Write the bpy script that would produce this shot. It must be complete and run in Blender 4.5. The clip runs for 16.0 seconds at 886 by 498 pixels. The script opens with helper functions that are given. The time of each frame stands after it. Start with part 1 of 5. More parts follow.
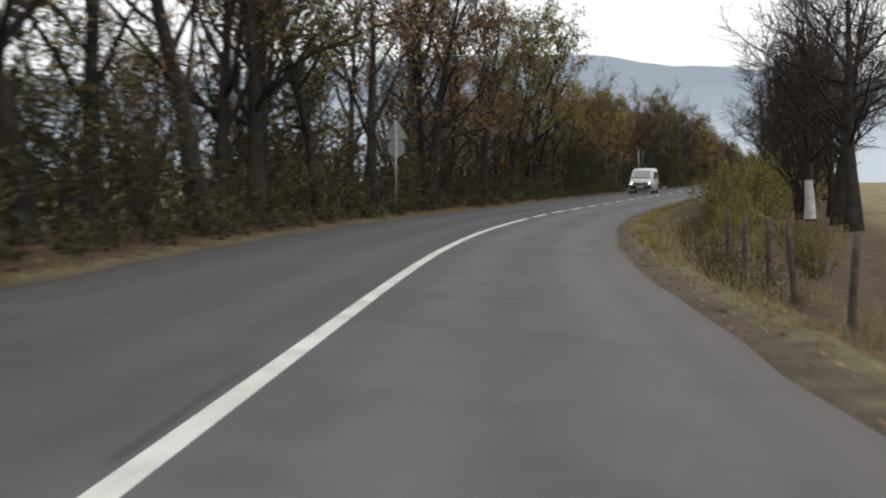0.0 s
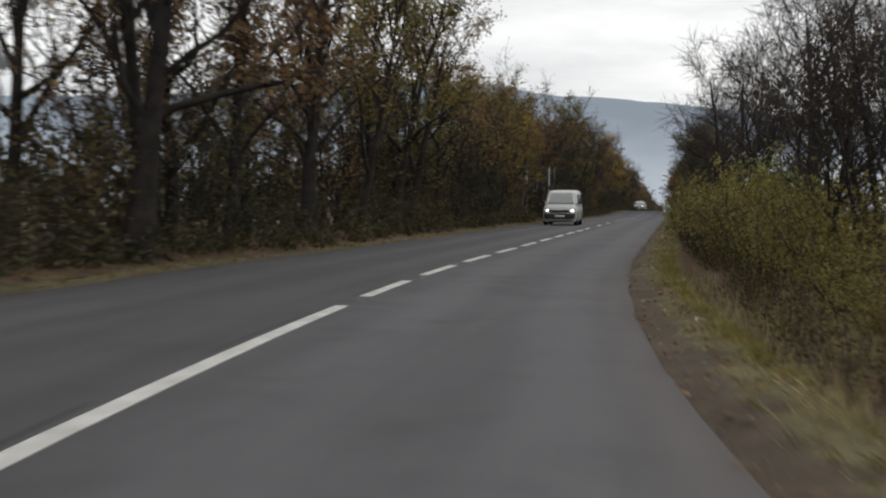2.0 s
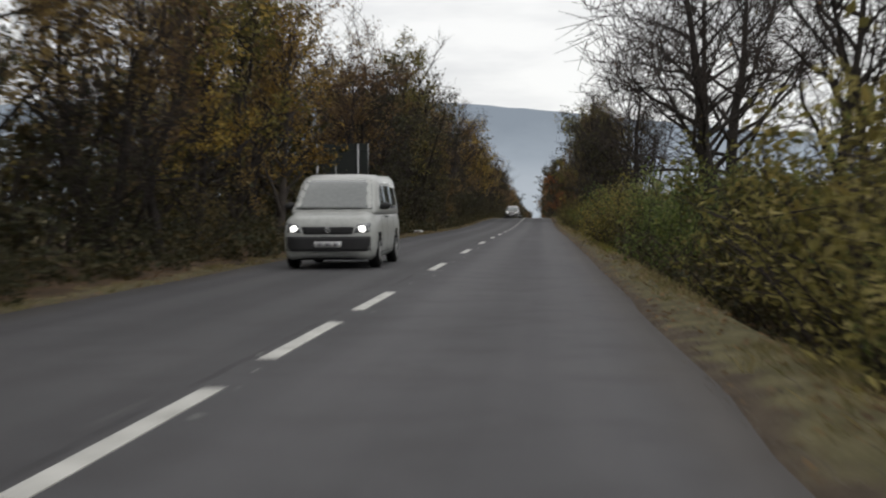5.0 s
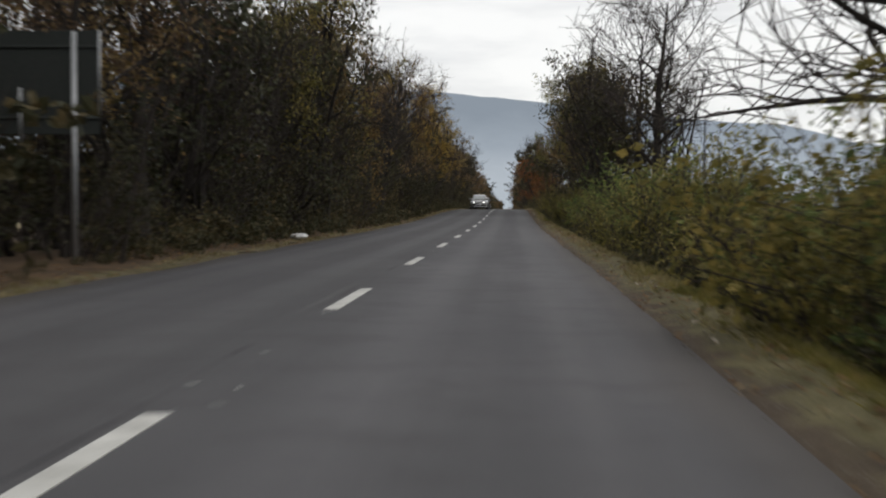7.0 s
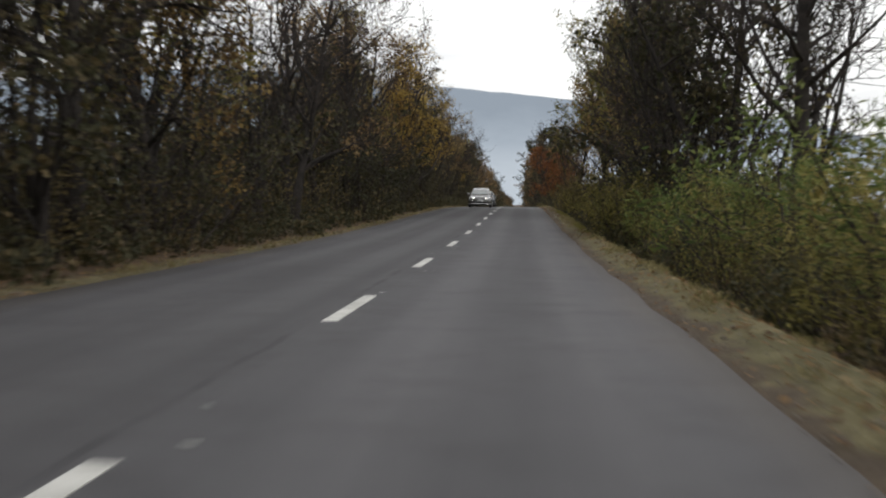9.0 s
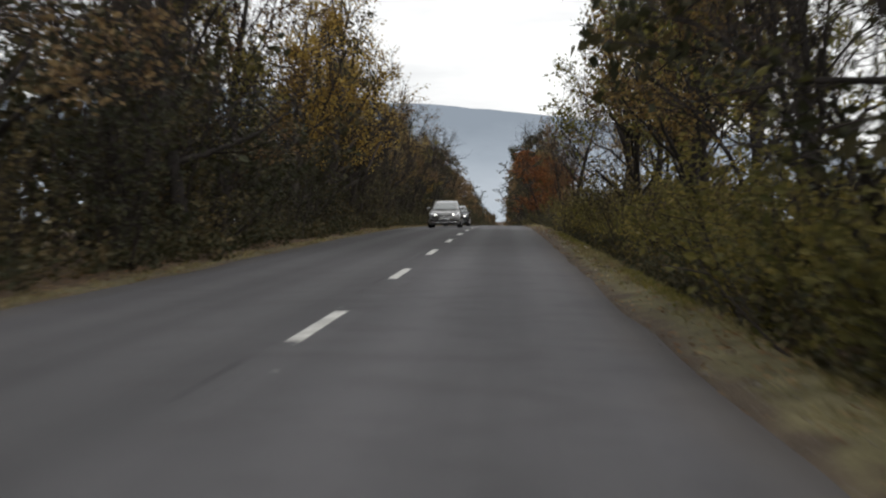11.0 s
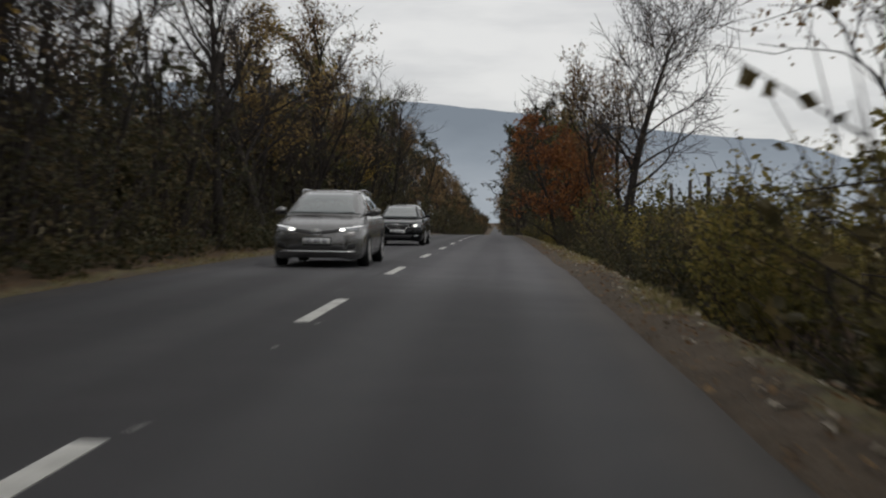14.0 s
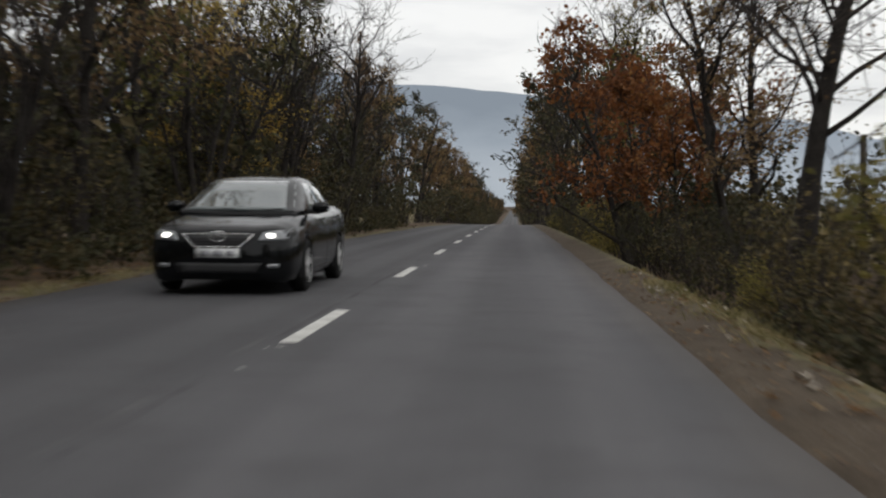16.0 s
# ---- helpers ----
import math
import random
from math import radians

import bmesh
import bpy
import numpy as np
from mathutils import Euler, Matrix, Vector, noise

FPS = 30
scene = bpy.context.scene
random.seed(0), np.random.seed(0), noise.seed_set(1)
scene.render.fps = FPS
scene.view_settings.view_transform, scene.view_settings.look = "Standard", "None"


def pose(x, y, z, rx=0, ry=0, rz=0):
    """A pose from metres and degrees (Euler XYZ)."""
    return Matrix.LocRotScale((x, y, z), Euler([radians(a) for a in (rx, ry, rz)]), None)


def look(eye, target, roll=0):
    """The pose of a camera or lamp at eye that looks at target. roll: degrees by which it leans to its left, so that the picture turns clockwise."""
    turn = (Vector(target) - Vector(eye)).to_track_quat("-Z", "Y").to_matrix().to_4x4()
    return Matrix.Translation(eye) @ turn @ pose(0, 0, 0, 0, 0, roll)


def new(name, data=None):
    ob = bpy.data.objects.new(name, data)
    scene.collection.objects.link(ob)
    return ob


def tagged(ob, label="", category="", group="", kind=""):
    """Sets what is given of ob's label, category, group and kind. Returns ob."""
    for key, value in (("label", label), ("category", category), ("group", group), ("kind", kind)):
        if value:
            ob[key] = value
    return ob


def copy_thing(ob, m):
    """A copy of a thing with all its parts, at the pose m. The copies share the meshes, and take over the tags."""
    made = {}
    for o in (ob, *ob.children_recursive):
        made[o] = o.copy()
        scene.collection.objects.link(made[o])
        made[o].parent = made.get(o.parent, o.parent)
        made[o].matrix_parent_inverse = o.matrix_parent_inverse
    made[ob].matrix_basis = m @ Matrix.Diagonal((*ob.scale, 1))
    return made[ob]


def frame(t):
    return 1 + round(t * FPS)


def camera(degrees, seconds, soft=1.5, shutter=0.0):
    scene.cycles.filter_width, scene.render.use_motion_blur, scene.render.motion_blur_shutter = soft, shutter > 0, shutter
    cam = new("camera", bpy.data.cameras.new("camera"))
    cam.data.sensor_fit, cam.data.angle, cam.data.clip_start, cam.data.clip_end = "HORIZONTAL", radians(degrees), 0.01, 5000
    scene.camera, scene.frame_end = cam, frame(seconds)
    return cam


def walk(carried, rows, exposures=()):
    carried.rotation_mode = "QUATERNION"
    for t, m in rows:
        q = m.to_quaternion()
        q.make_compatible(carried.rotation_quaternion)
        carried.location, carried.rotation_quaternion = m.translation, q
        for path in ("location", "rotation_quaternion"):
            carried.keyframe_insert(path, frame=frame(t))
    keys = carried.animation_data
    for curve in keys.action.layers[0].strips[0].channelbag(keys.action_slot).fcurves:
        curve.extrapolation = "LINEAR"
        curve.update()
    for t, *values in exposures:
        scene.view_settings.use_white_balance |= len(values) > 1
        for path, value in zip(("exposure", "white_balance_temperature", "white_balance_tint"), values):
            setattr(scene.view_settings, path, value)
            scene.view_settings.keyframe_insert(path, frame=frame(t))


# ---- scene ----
from mathutils.bvhtree import BVHTree

# ================= camera =================
cam = camera(39.2, 16.0, soft=2.15, shutter=0.5)
ROWS = [
    (0.0, 8.58, -5.16, 0.932, 15.66, -3.13, 0.17),
    (0.5, 7.19, 1.61, 0.867, 14.09, -2.75, 0.27),
    (1.0, 5.92, 8.24, 0.820, 12.79, -2.80, -0.07),
    (1.5, 4.85, 14.74, 0.774, 11.78, -2.34, -0.38),
    (2.0, 3.90, 21.15, 0.774, 10.59, -1.88, -0.70),
    (2.5, 3.18, 27.62, 0.777, 8.78, -1.94, -0.44),
    (3.0, 2.57, 34.73, 0.801, 6.69, -1.86, -0.09),
    (3.5, 2.25, 41.56, 0.835, 5.37, -1.46, -0.23),
    (4.0, 2.14, 48.48, 0.871, 5.14, -1.52, -0.02),
    (6.5, 1.81, 83.58, 1.040, 3.38, -1.47, -0.06),
    (7.0, 1.77, 90.77, 1.072, 3.20, -1.99, -0.30),
    (7.5, 1.77, 97.76, 1.107, 3.13, -1.83, 0.18),
    (8.0, 1.82, 104.85, 1.142, 3.18, -2.11, 0.57),
    (8.5, 1.79, 111.92, 1.144, 3.42, -1.92, 0.30),
    (9.0, 1.70, 118.93, 1.146, 3.66, -2.18, -0.41),
    (9.5, 1.73, 125.43, 1.149, 3.72, -2.04, -0.10),
    (12.0, 1.79, 161.66, 1.286, 2.58, -1.17, -0.12),
    (12.5, 1.84, 169.12, 1.372, 3.06, -1.30, -0.32),
    (13.0, 1.78, 176.32, 1.475, 3.25, -1.16, -0.76),
    (13.5, 1.74, 183.38, 1.565, 2.95, -1.45, -1.01),
    (14.0, 1.82, 190.39, 1.645, 2.61, -1.37, -0.87),
    (14.5, 1.85, 197.61, 1.717, 2.90, -1.11, -0.53),
    (15.0, 1.85, 205.12, 1.773, 3.35, -1.69, -0.42),
    (15.5, 1.80, 212.27, 1.809, 3.39, -2.24, 0.26),
    (16.0, 1.74, 219.35, 1.808, 3.32, -2.12, -0.45),
]
EXPOSURES = [(0.0, 0.36), (1.0, 0.38), (1.5, 0.3), (2.0, -0.05), (2.5, -0.06), (3.5, -0.08), (7.0, -0.08), (7.5, -0.25), (8.0, -0.28), (8.5, 0.06), (9.0, 0.16), (9.5, 0.32), (12.0, -0.06), (12.5, -0.08), (13.0, -0.2), (13.5, -0.36), (14.5, -0.45), (15.0, -0.26), (15.5, -0.04), (16.0, -0.14)]
walk(cam, [(t, pose(x, y, z, 90 + pitch, roll, yaw)) for t, x, y, z, yaw, pitch, roll in ROWS], EXPOSURES)

# ================= sky and sun =================
world = bpy.data.worlds.new("overcast_sky")
scene.world = world
world.use_nodes = True
wt = world.node_tree
wt.nodes.clear()
w_out = wt.nodes.new("ShaderNodeOutputWorld")
w_mix = wt.nodes.new("ShaderNodeMixShader")
w_sky = wt.nodes.new("ShaderNodeTexSky")
w_sky.sky_type = "NISHITA"
w_sky.sun_disc = False
w_sky.sun_elevation = radians(38)
w_sky.sun_rotation = radians(150)
w_bg = wt.nodes.new("ShaderNodeBackground")
w_bg.inputs["Strength"].default_value = 0.1
w_cloud = wt.nodes.new("ShaderNodeBackground")
w_cloud.inputs["Strength"].default_value = 1.1
w_co = wt.nodes.new("ShaderNodeTexCoord")
w_map = wt.nodes.new("ShaderNodeMapping")
w_map.inputs["Scale"].default_value = (2.0, 2.0, 9.0)
w_noise = wt.nodes.new("ShaderNodeTexNoise")
w_noise.inputs["Scale"].default_value = 2.2
w_noise.inputs["Detail"].default_value = 5.0
w_noise.inputs["Roughness"].default_value = 0.55
w_ramp = wt.nodes.new("ShaderNodeValToRGB")
w_ramp.color_ramp.elements[0].position = 0.30
w_ramp.color_ramp.elements[0].color = (0.66, 0.665, 0.68, 1)
w_ramp.color_ramp.elements[1].position = 0.62
w_ramp.color_ramp.elements[1].color = (0.985, 0.98, 0.965, 1)
w_mix.inputs["Fac"].default_value = 0.92
for a, b in (
    (w_co.outputs["Generated"], w_map.inputs["Vector"]), (w_map.outputs["Vector"], w_noise.inputs["Vector"]),
    (w_noise.outputs["Fac"], w_ramp.inputs["Fac"]), (w_ramp.outputs["Color"], w_cloud.inputs["Color"]),
    (w_sky.outputs["Color"], w_bg.inputs["Color"]), (w_bg.outputs["Background"], w_mix.inputs[1]),
    (w_cloud.outputs["Background"], w_mix.inputs[2]), (w_mix.outputs["Shader"], w_out.inputs["Surface"]),
):
    wt.links.new(a, b)

sun_data = bpy.data.lights.new("sun", "SUN")
sun_data.energy = 0.6
sun_data.angle = radians(25)
sun_data.color = (1.0, 0.97, 0.93)
sun = new("sun", sun_data)
sun.matrix_world = look((60, 40, 90), (0, 100, 0))

# ================= materials =================


def base_mat(name, rough=0.8, metal=0.0, spec=0.5):
    m = bpy.data.materials.new(name)
    m.use_nodes = True
    b = m.node_tree.nodes["Principled BSDF"]
    b.inputs["Roughness"].default_value = rough
    b.inputs["Metallic"].default_value = metal
    b.inputs["Specular IOR Level"].default_value = spec
    return m, m.node_tree, b


def node(nt, kind, **values):
    n = nt.nodes.new(kind)
    for k, v in values.items():
        n.inputs[k.replace("_", " ")].default_value = v
    return n


def noise_tex(nt, vec, scale, detail=4.0, rough=0.6):
    n = node(nt, "ShaderNodeTexNoise", Scale=scale, Detail=detail, Roughness=rough)
    nt.links.new(vec, n.inputs["Vector"])
    return n.outputs["Fac"]


def ramp(nt, fac, stops):
    r = nt.nodes.new("ShaderNodeValToRGB")
    while len(r.color_ramp.elements) < len(stops):
        r.color_ramp.elements.new(0.5)
    for e, (p, c) in zip(r.color_ramp.elements, stops):
        e.position, e.color = p, (*c, 1)
    nt.links.new(fac, r.inputs["Fac"])
    return r.outputs["Color"]


def mix_col(nt, fac, a, b, blend="MIX"):
    n = nt.nodes.new("ShaderNodeMix")
    n.data_type, n.blend_type = "RGBA", blend
    for src, sock in ((fac, n.inputs[0]), (a, n.inputs[6]), (b, n.inputs[7])):
        if isinstance(src, (int, float)):
            sock.default_value = src
        elif isinstance(src, tuple):
            sock.default_value = (*src, 1)
        else:
            nt.links.new(src, sock)
    return n.outputs[2]


def calc(nt, op, a, b=0.0, clamp=False):
    n = nt.nodes.new("ShaderNodeMath")
    n.operation, n.use_clamp = op, clamp
    for src, sock in ((a, n.inputs[0]), (b, n.inputs[1])):
        if isinstance(src, (int, float)):
            sock.default_value = src
        else:
            nt.links.new(src, sock)
    return n.outputs[0]


def step_between(nt, val, lo, hi):
    n = node(nt, "ShaderNodeMapRange")
    n.interpolation_type = "SMOOTHSTEP"
    n.inputs["From Min"].default_value, n.inputs["From Max"].default_value = lo, hi
    nt.links.new(val, n.inputs["Value"])
    return n.outputs["Result"]


def bump(nt, bsdf, height, strength, dist=0.01):
    n = node(nt, "ShaderNodeBump", Strength=strength, Distance=dist)
    nt.links.new(height, n.inputs["Height"])
    nt.links.new(n.outputs["Normal"], bsdf.inputs["Normal"])


def world_pos(nt):
    return nt.nodes.new("ShaderNodeNewGeometry").outputs["Position"]


def object_pos(nt):
    return nt.nodes.new("ShaderNodeTexCoord").outputs["Object"]


def attribute(nt, name):
    n = nt.nodes.new("ShaderNodeAttribute")
    n.attribute_name = name
    return n.outputs["Fac"]


def two_scale(name, dark, light, big=1.5, small=25.0, rough=0.8, metal=0.0, relief=0.2, world_space=False, spec=0.4):
    """A surface that varies at two scales."""
    m, nt, b = base_mat(name, rough, metal, spec)
    p = world_pos(nt) if world_space else object_pos(nt)
    n1, n2 = noise_tex(nt, p, big), noise_tex(nt, p, small, 5.0, 0.65)
    f = calc(nt, "ADD", calc(nt, "MULTIPLY", n1, 0.6), calc(nt, "MULTIPLY", n2, 0.4))
    nt.links.new(ramp(nt, f, [(0.36, dark), (0.64, light)]), b.inputs["Base Color"])
    if relief:
        bump(nt, b, n2, relief, 0.01)
    return m


def asphalt_material():
    m, nt, b = base_mat("worn_asphalt", 0.78, 0.0, 0.35)
    p = world_pos(nt)
    lat = attribute(nt, "lateral")
    grain = noise_tex(nt, p, 90.0, 3.0, 0.7)
    patch = noise_tex(nt, p, 0.22, 4.0, 0.6)
    st = node(nt, "ShaderNodeMapping")
    st.inputs["Scale"].default_value = (2.6, 0.05, 1.0)
    nt.links.new(p, st.inputs["Vector"])
    streak = noise_tex(nt, st.outputs["Vector"], 1.0, 3.0, 0.5)
    f = calc(nt, "ADD", calc(nt, "ADD", calc(nt, "MULTIPLY", grain, 0.35), calc(nt, "MULTIPLY", patch, 0.35)), calc(nt, "MULTIPLY", streak, 0.3))
    col = ramp(nt, f, [(0.34, (0.06, 0.059, 0.063)), (0.52, (0.082, 0.08, 0.085)), (0.68, (0.111, 0.108, 0.113))])
    # polished wheel tracks, two in each lane
    track = 0.0
    for c in (0.85, 2.35, -0.95, -2.45):
        d = calc(nt, "ABSOLUTE", calc(nt, "SUBTRACT", lat, c))
        w = calc(nt, "SUBTRACT", 1.0, step_between(nt, d, 0.1, 0.55))
        track = calc(nt, "ADD", track, w)
    col = mix_col(nt, calc(nt, "MULTIPLY", track, 0.17), col, (0.122, 0.119, 0.123))
    # the oncoming lane is darker than the other
    lane = step_between(nt, calc(nt, "ADD", lat, calc(nt, "MULTIPLY", calc(nt, "SUBTRACT", patch, 0.5), 0.5)), -0.55, 0.35)
    col = mix_col(nt, 1.0, col, ramp(nt, lane, [(0.0, (0.8, 0.8, 0.8)), (1.0, (1.0, 1.0, 1.0))]), "MULTIPLY")
    # a stretch of the road that is darker, with uneven ends
    sep = nt.nodes.new("ShaderNodeSeparateXYZ")
    nt.links.new(p, sep.inputs["Vector"])
    far = calc(nt, "ADD", sep.outputs["Y"], calc(nt, "MULTIPLY", calc(nt, "SUBTRACT", patch, 0.5), 14.0))
    dark_stretch = calc(nt, "MULTIPLY", step_between(nt, far, 172.0, 182.0), calc(nt, "SUBTRACT", 1.0, step_between(nt, far, 203.0, 212.0)))
    col = mix_col(nt, calc(nt, "MULTIPLY", dark_stretch, 0.8), col, (0.027, 0.026, 0.028))
    # dark sealed seam beside the centre line
    wob = calc(nt, "ADD", lat, calc(nt, "MULTIPLY", calc(nt, "SUBTRACT", noise_tex(nt, p, 0.8), 0.5), 0.12))
    seam = calc(nt, "SUBTRACT", 1.0, step_between(nt, calc(nt, "ABSOLUTE", calc(nt, "ADD", wob, 0.16)), 0.015, 0.05))
    seam = calc(nt, "MULTIPLY", seam, step_between(nt, noise_tex(nt, p, 0.3), 0.45, 0.6))
    col = mix_col(nt, calc(nt, "MULTIPLY", seam, 0.7), col, (0.035, 0.034, 0.036))
    ridge = calc(nt, "SUBTRACT", 1.0, step_between(nt, calc(nt, "ABSOLUTE", calc(nt, "ADD", wob, 0.27)), 0.01, 0.045))
    ridge = calc(nt, "MULTIPLY", ridge, step_between(nt, noise_tex(nt, p, 0.09), 0.56, 0.64))
    col = mix_col(nt, calc(nt, "MULTIPLY", ridge, 0.16), col, (0.2, 0.19, 0.18))
    blot = noise_tex(nt, p, 1.3, 3.0, 0.55)
    col = mix_col(nt, calc(nt, "MULTIPLY", step_between(nt, blot, 0.46, 0.7), 0.42), col, (0.05, 0.047, 0.05))
    # dust that has drifted on to the edge
    edge = calc(nt, "ADD", step_between(nt, calc(nt, "ADD", lat, calc(nt, "MULTIPLY", patch, 0.8)), 2.9, 3.5),
                step_between(nt, calc(nt, "ADD", calc(nt, "MULTIPLY", lat, -1.0), calc(nt, "MULTIPLY", patch, 0.8)), 3.6, 4.2))
    col = mix_col(nt, calc(nt, "MULTIPLY", edge, 0.45), col, (0.115, 0.1, 0.085))
    nt.links.new(col, b.inputs["Base Color"])
    nt.links.new(calc(nt, "SUBTRACT", 0.82, calc(nt, "MULTIPLY", track, 0.1)), b.inputs["Roughness"])
    bump(nt, b, grain, 0.35, 0.006)
    return m


def ground_material():
    """Gravel, dry grass, leaf litter and field, by the distance from the middle of the road."""
    m, nt, b = base_mat("roadside_ground", 0.95, 0.0, 0.2)
    p = world_pos(nt)
    lat = attribute(nt, "lateral")
    big, mid, fine = noise_tex(nt, p, 0.35), noise_tex(nt, p, 2.2, 5.0), noise_tex(nt, p, 28.0, 5.0, 0.7)
    wob = calc(nt, "ADD", lat, calc(nt, "ADD", calc(nt, "MULTIPLY", calc(nt, "SUBTRACT", mid, 0.5), 0.9), calc(nt, "MULTIPLY", calc(nt, "SUBTRACT", big, 0.5), 0.5)))
    both = calc(nt, "ADD", calc(nt, "MULTIPLY", mid, 0.45), calc(nt, "MULTIPLY", fine, 0.55))
    dirt = ramp(nt, both, [(0.34, (0.048, 0.036, 0.026)), (0.5, (0.09, 0.069, 0.049)), (0.68, (0.155, 0.122, 0.09))])
    grass = ramp(nt, both, [(0.34, (0.055, 0.052, 0.026)), (0.5, (0.118, 0.104, 0.052)), (0.68, (0.235, 0.2, 0.112))])
    litter = ramp(nt, both, [(0.34, (0.03, 0.022, 0.016)), (0.5, (0.075, 0.05, 0.03)), (0.7, (0.17, 0.1, 0.05))])
    field = ramp(nt, calc(nt, "ADD", calc(nt, "MULTIPLY", big, 0.6), calc(nt, "MULTIPLY", fine, 0.4)),
                 [(0.34, (0.13, 0.115, 0.06)), (0.5, (0.22, 0.18, 0.1)), (0.66, (0.31, 0.26, 0.16))])
    sep = nt.nodes.new("ShaderNodeSeparateXYZ")
    nt.links.new(p, sep.inputs[0])
    barer = calc(nt, "MULTIPLY", step_between(nt, sep.outputs["Y"], 172.0, 200.0), 0.42)
    barer = calc(nt, "ADD", barer, calc(nt, "MULTIPLY", calc(nt, "SUBTRACT", 1.0, step_between(nt, sep.outputs["Y"], 28.0, 48.0)), 0.2))
    col = mix_col(nt, step_between(nt, calc(nt, "SUBTRACT", wob, barer), 3.14, 3.4), dirt, grass)
    col = mix_col(nt, step_between(nt, wob, 3.86, 4.1), col, litter)
    col = mix_col(nt, step_between(nt, wob, 10.0, 13.0), col, field)
    neg = calc(nt, "MULTIPLY", wob, -1.0)
    left = mix_col(nt, step_between(nt, neg, 3.8, 4.05), dirt, grass)
    left = mix_col(nt, step_between(nt, neg, 3.95, 4.35), left, litter)
    left = mix_col(nt, step_between(nt, neg, 18.0, 24.0), left, field)
    col = mix_col(nt, step_between(nt, lat, -0.5, 0.5), left, col)
    nt.links.new(col, b.inputs["Base Color"])
    bump(nt, b, fine, 0.6, 0.03)
    return m


def leaf_material(name, stops, gloss=0.6, thin=0.42):
    """Leaves: each one has its own tint, and each plant a slight shift of its own."""
    m, nt, b = base_mat(name, gloss, 0.0, 0.2)
    isl = nt.nodes.new("ShaderNodeNewGeometry").outputs["Random Per Island"]
    rnd = nt.nodes.new("ShaderNodeObjectInfo").outputs["Random"]
    drift = calc(nt, "MULTIPLY", calc(nt, "SUBTRACT", noise_tex(nt, world_pos(nt), 0.55, 2.0), 0.5), 0.9)
    f = calc(nt, "ADD", calc(nt, "ADD", calc(nt, "MULTIPLY", isl, 0.62), calc(nt, "MULTIPLY", rnd, 0.38)), drift)
    col = ramp(nt, f, stops)
    nt.links.new(col, b.inputs["Base Color"])
    tr = nt.nodes.new("ShaderNodeBsdfTranslucent")
    nt.links.new(col, tr.inputs["Color"])
    mx = nt.nodes.new("ShaderNodeMixShader")
    mx.inputs["Fac"].default_value = thin
    nt.links.new(b.outputs["BSDF"], mx.inputs[1])
    nt.links.new(tr.outputs["BSDF"], mx.inputs[2])
    nt.links.new(mx.outputs["Shader"], nt.nodes["Material Output"].inputs["Surface"])
    return m


def plain_mat(name, color, rough, metal=0.0, spec=0.5, emit=0.0, emit_color=(1, 1, 1), coat=0.0):
    m, nt, b = base_mat(name, rough, metal, spec)
    n = noise_tex(nt, object_pos(nt), 14.0, 4.0)
    dark = tuple(c * 0.82 for c in color)
    nt.links.new(ramp(nt, n, [(0.35, dark), (0.65, color)]), b.inputs["Base Color"])
    if emit:
        b.inputs["Emission Color"].default_value = (*emit_color, 1)
        b.inputs["Emission Strength"].default_value = emit
    b.inputs["Coat Weight"].default_value = coat
    return m


ASPHALT = asphalt_material()
GROUND = ground_material()
PAINT = two_scale("road_paint", (0.36, 0.355, 0.33), (0.72, 0.71, 0.67), 3.0, 60.0, 0.7, relief=0.2, world_space=True)
WORN_PAINT = two_scale("worn_road_paint", (0.16, 0.155, 0.15), (0.5, 0.49, 0.47), 6.0, 60.0, 0.8, world_space=True)
BARK = two_scale("dark_bark", (0.014, 0.012, 0.011), (0.048, 0.042, 0.038), 2.5, 30.0, 0.95, relief=0.6, spec=0.12)
BARK_GREY = two_scale("grey_bark", (0.032, 0.028, 0.026), (0.1, 0.087, 0.077), 2.0, 26.0, 0.95, relief=0.6, spec=0.12)
TWIG = two_scale("twig_bark", (0.024, 0.02, 0.018), (0.068, 0.057, 0.051), 1.0, 12.0, 0.95, relief=0.0, spec=0.12)
LIME = two_scale("limewash", (0.3, 0.29, 0.28), (0.66, 0.65, 0.62), 4.0, 30.0, 0.9, relief=0.3)
L_BROWN = leaf_material("leaf_brown", [(0.05, (0.072, 0.043, 0.025)), (0.4, (0.155, 0.096, 0.048)), (0.7, (0.23, 0.153, 0.07)), (0.95, (0.33, 0.24, 0.12))])
L_OLIVE = leaf_material("leaf_olive", [(0.05, (0.062, 0.064, 0.021)), (0.4, (0.13, 0.12, 0.036)), (0.7, (0.205, 0.17, 0.05)), (0.95, (0.32, 0.245, 0.07))])
L_LUSH = leaf_material("leaf_lush", [(0.05, (0.085, 0.085, 0.026)), (0.4, (0.165, 0.155, 0.042)), (0.7, (0.25, 0.205, 0.055)), (0.95, (0.38, 0.27, 0.08))], thin=0.5)
L_GOLD = leaf_material("leaf_gold", [(0.05, (0.15, 0.09, 0.025)), (0.4, (0.28, 0.18, 0.042)), (0.7, (0.4, 0.275, 0.065)), (0.95, (0.52, 0.39, 0.11))], thin=0.5)
L_AMBER = leaf_material("leaf_amber", [(0.05, (0.10, 0.062, 0.028)), (0.4, (0.19, 0.125, 0.046)), (0.7, (0.285, 0.2, 0.072)), (0.95, (0.42, 0.32, 0.14))], thin=0.5)
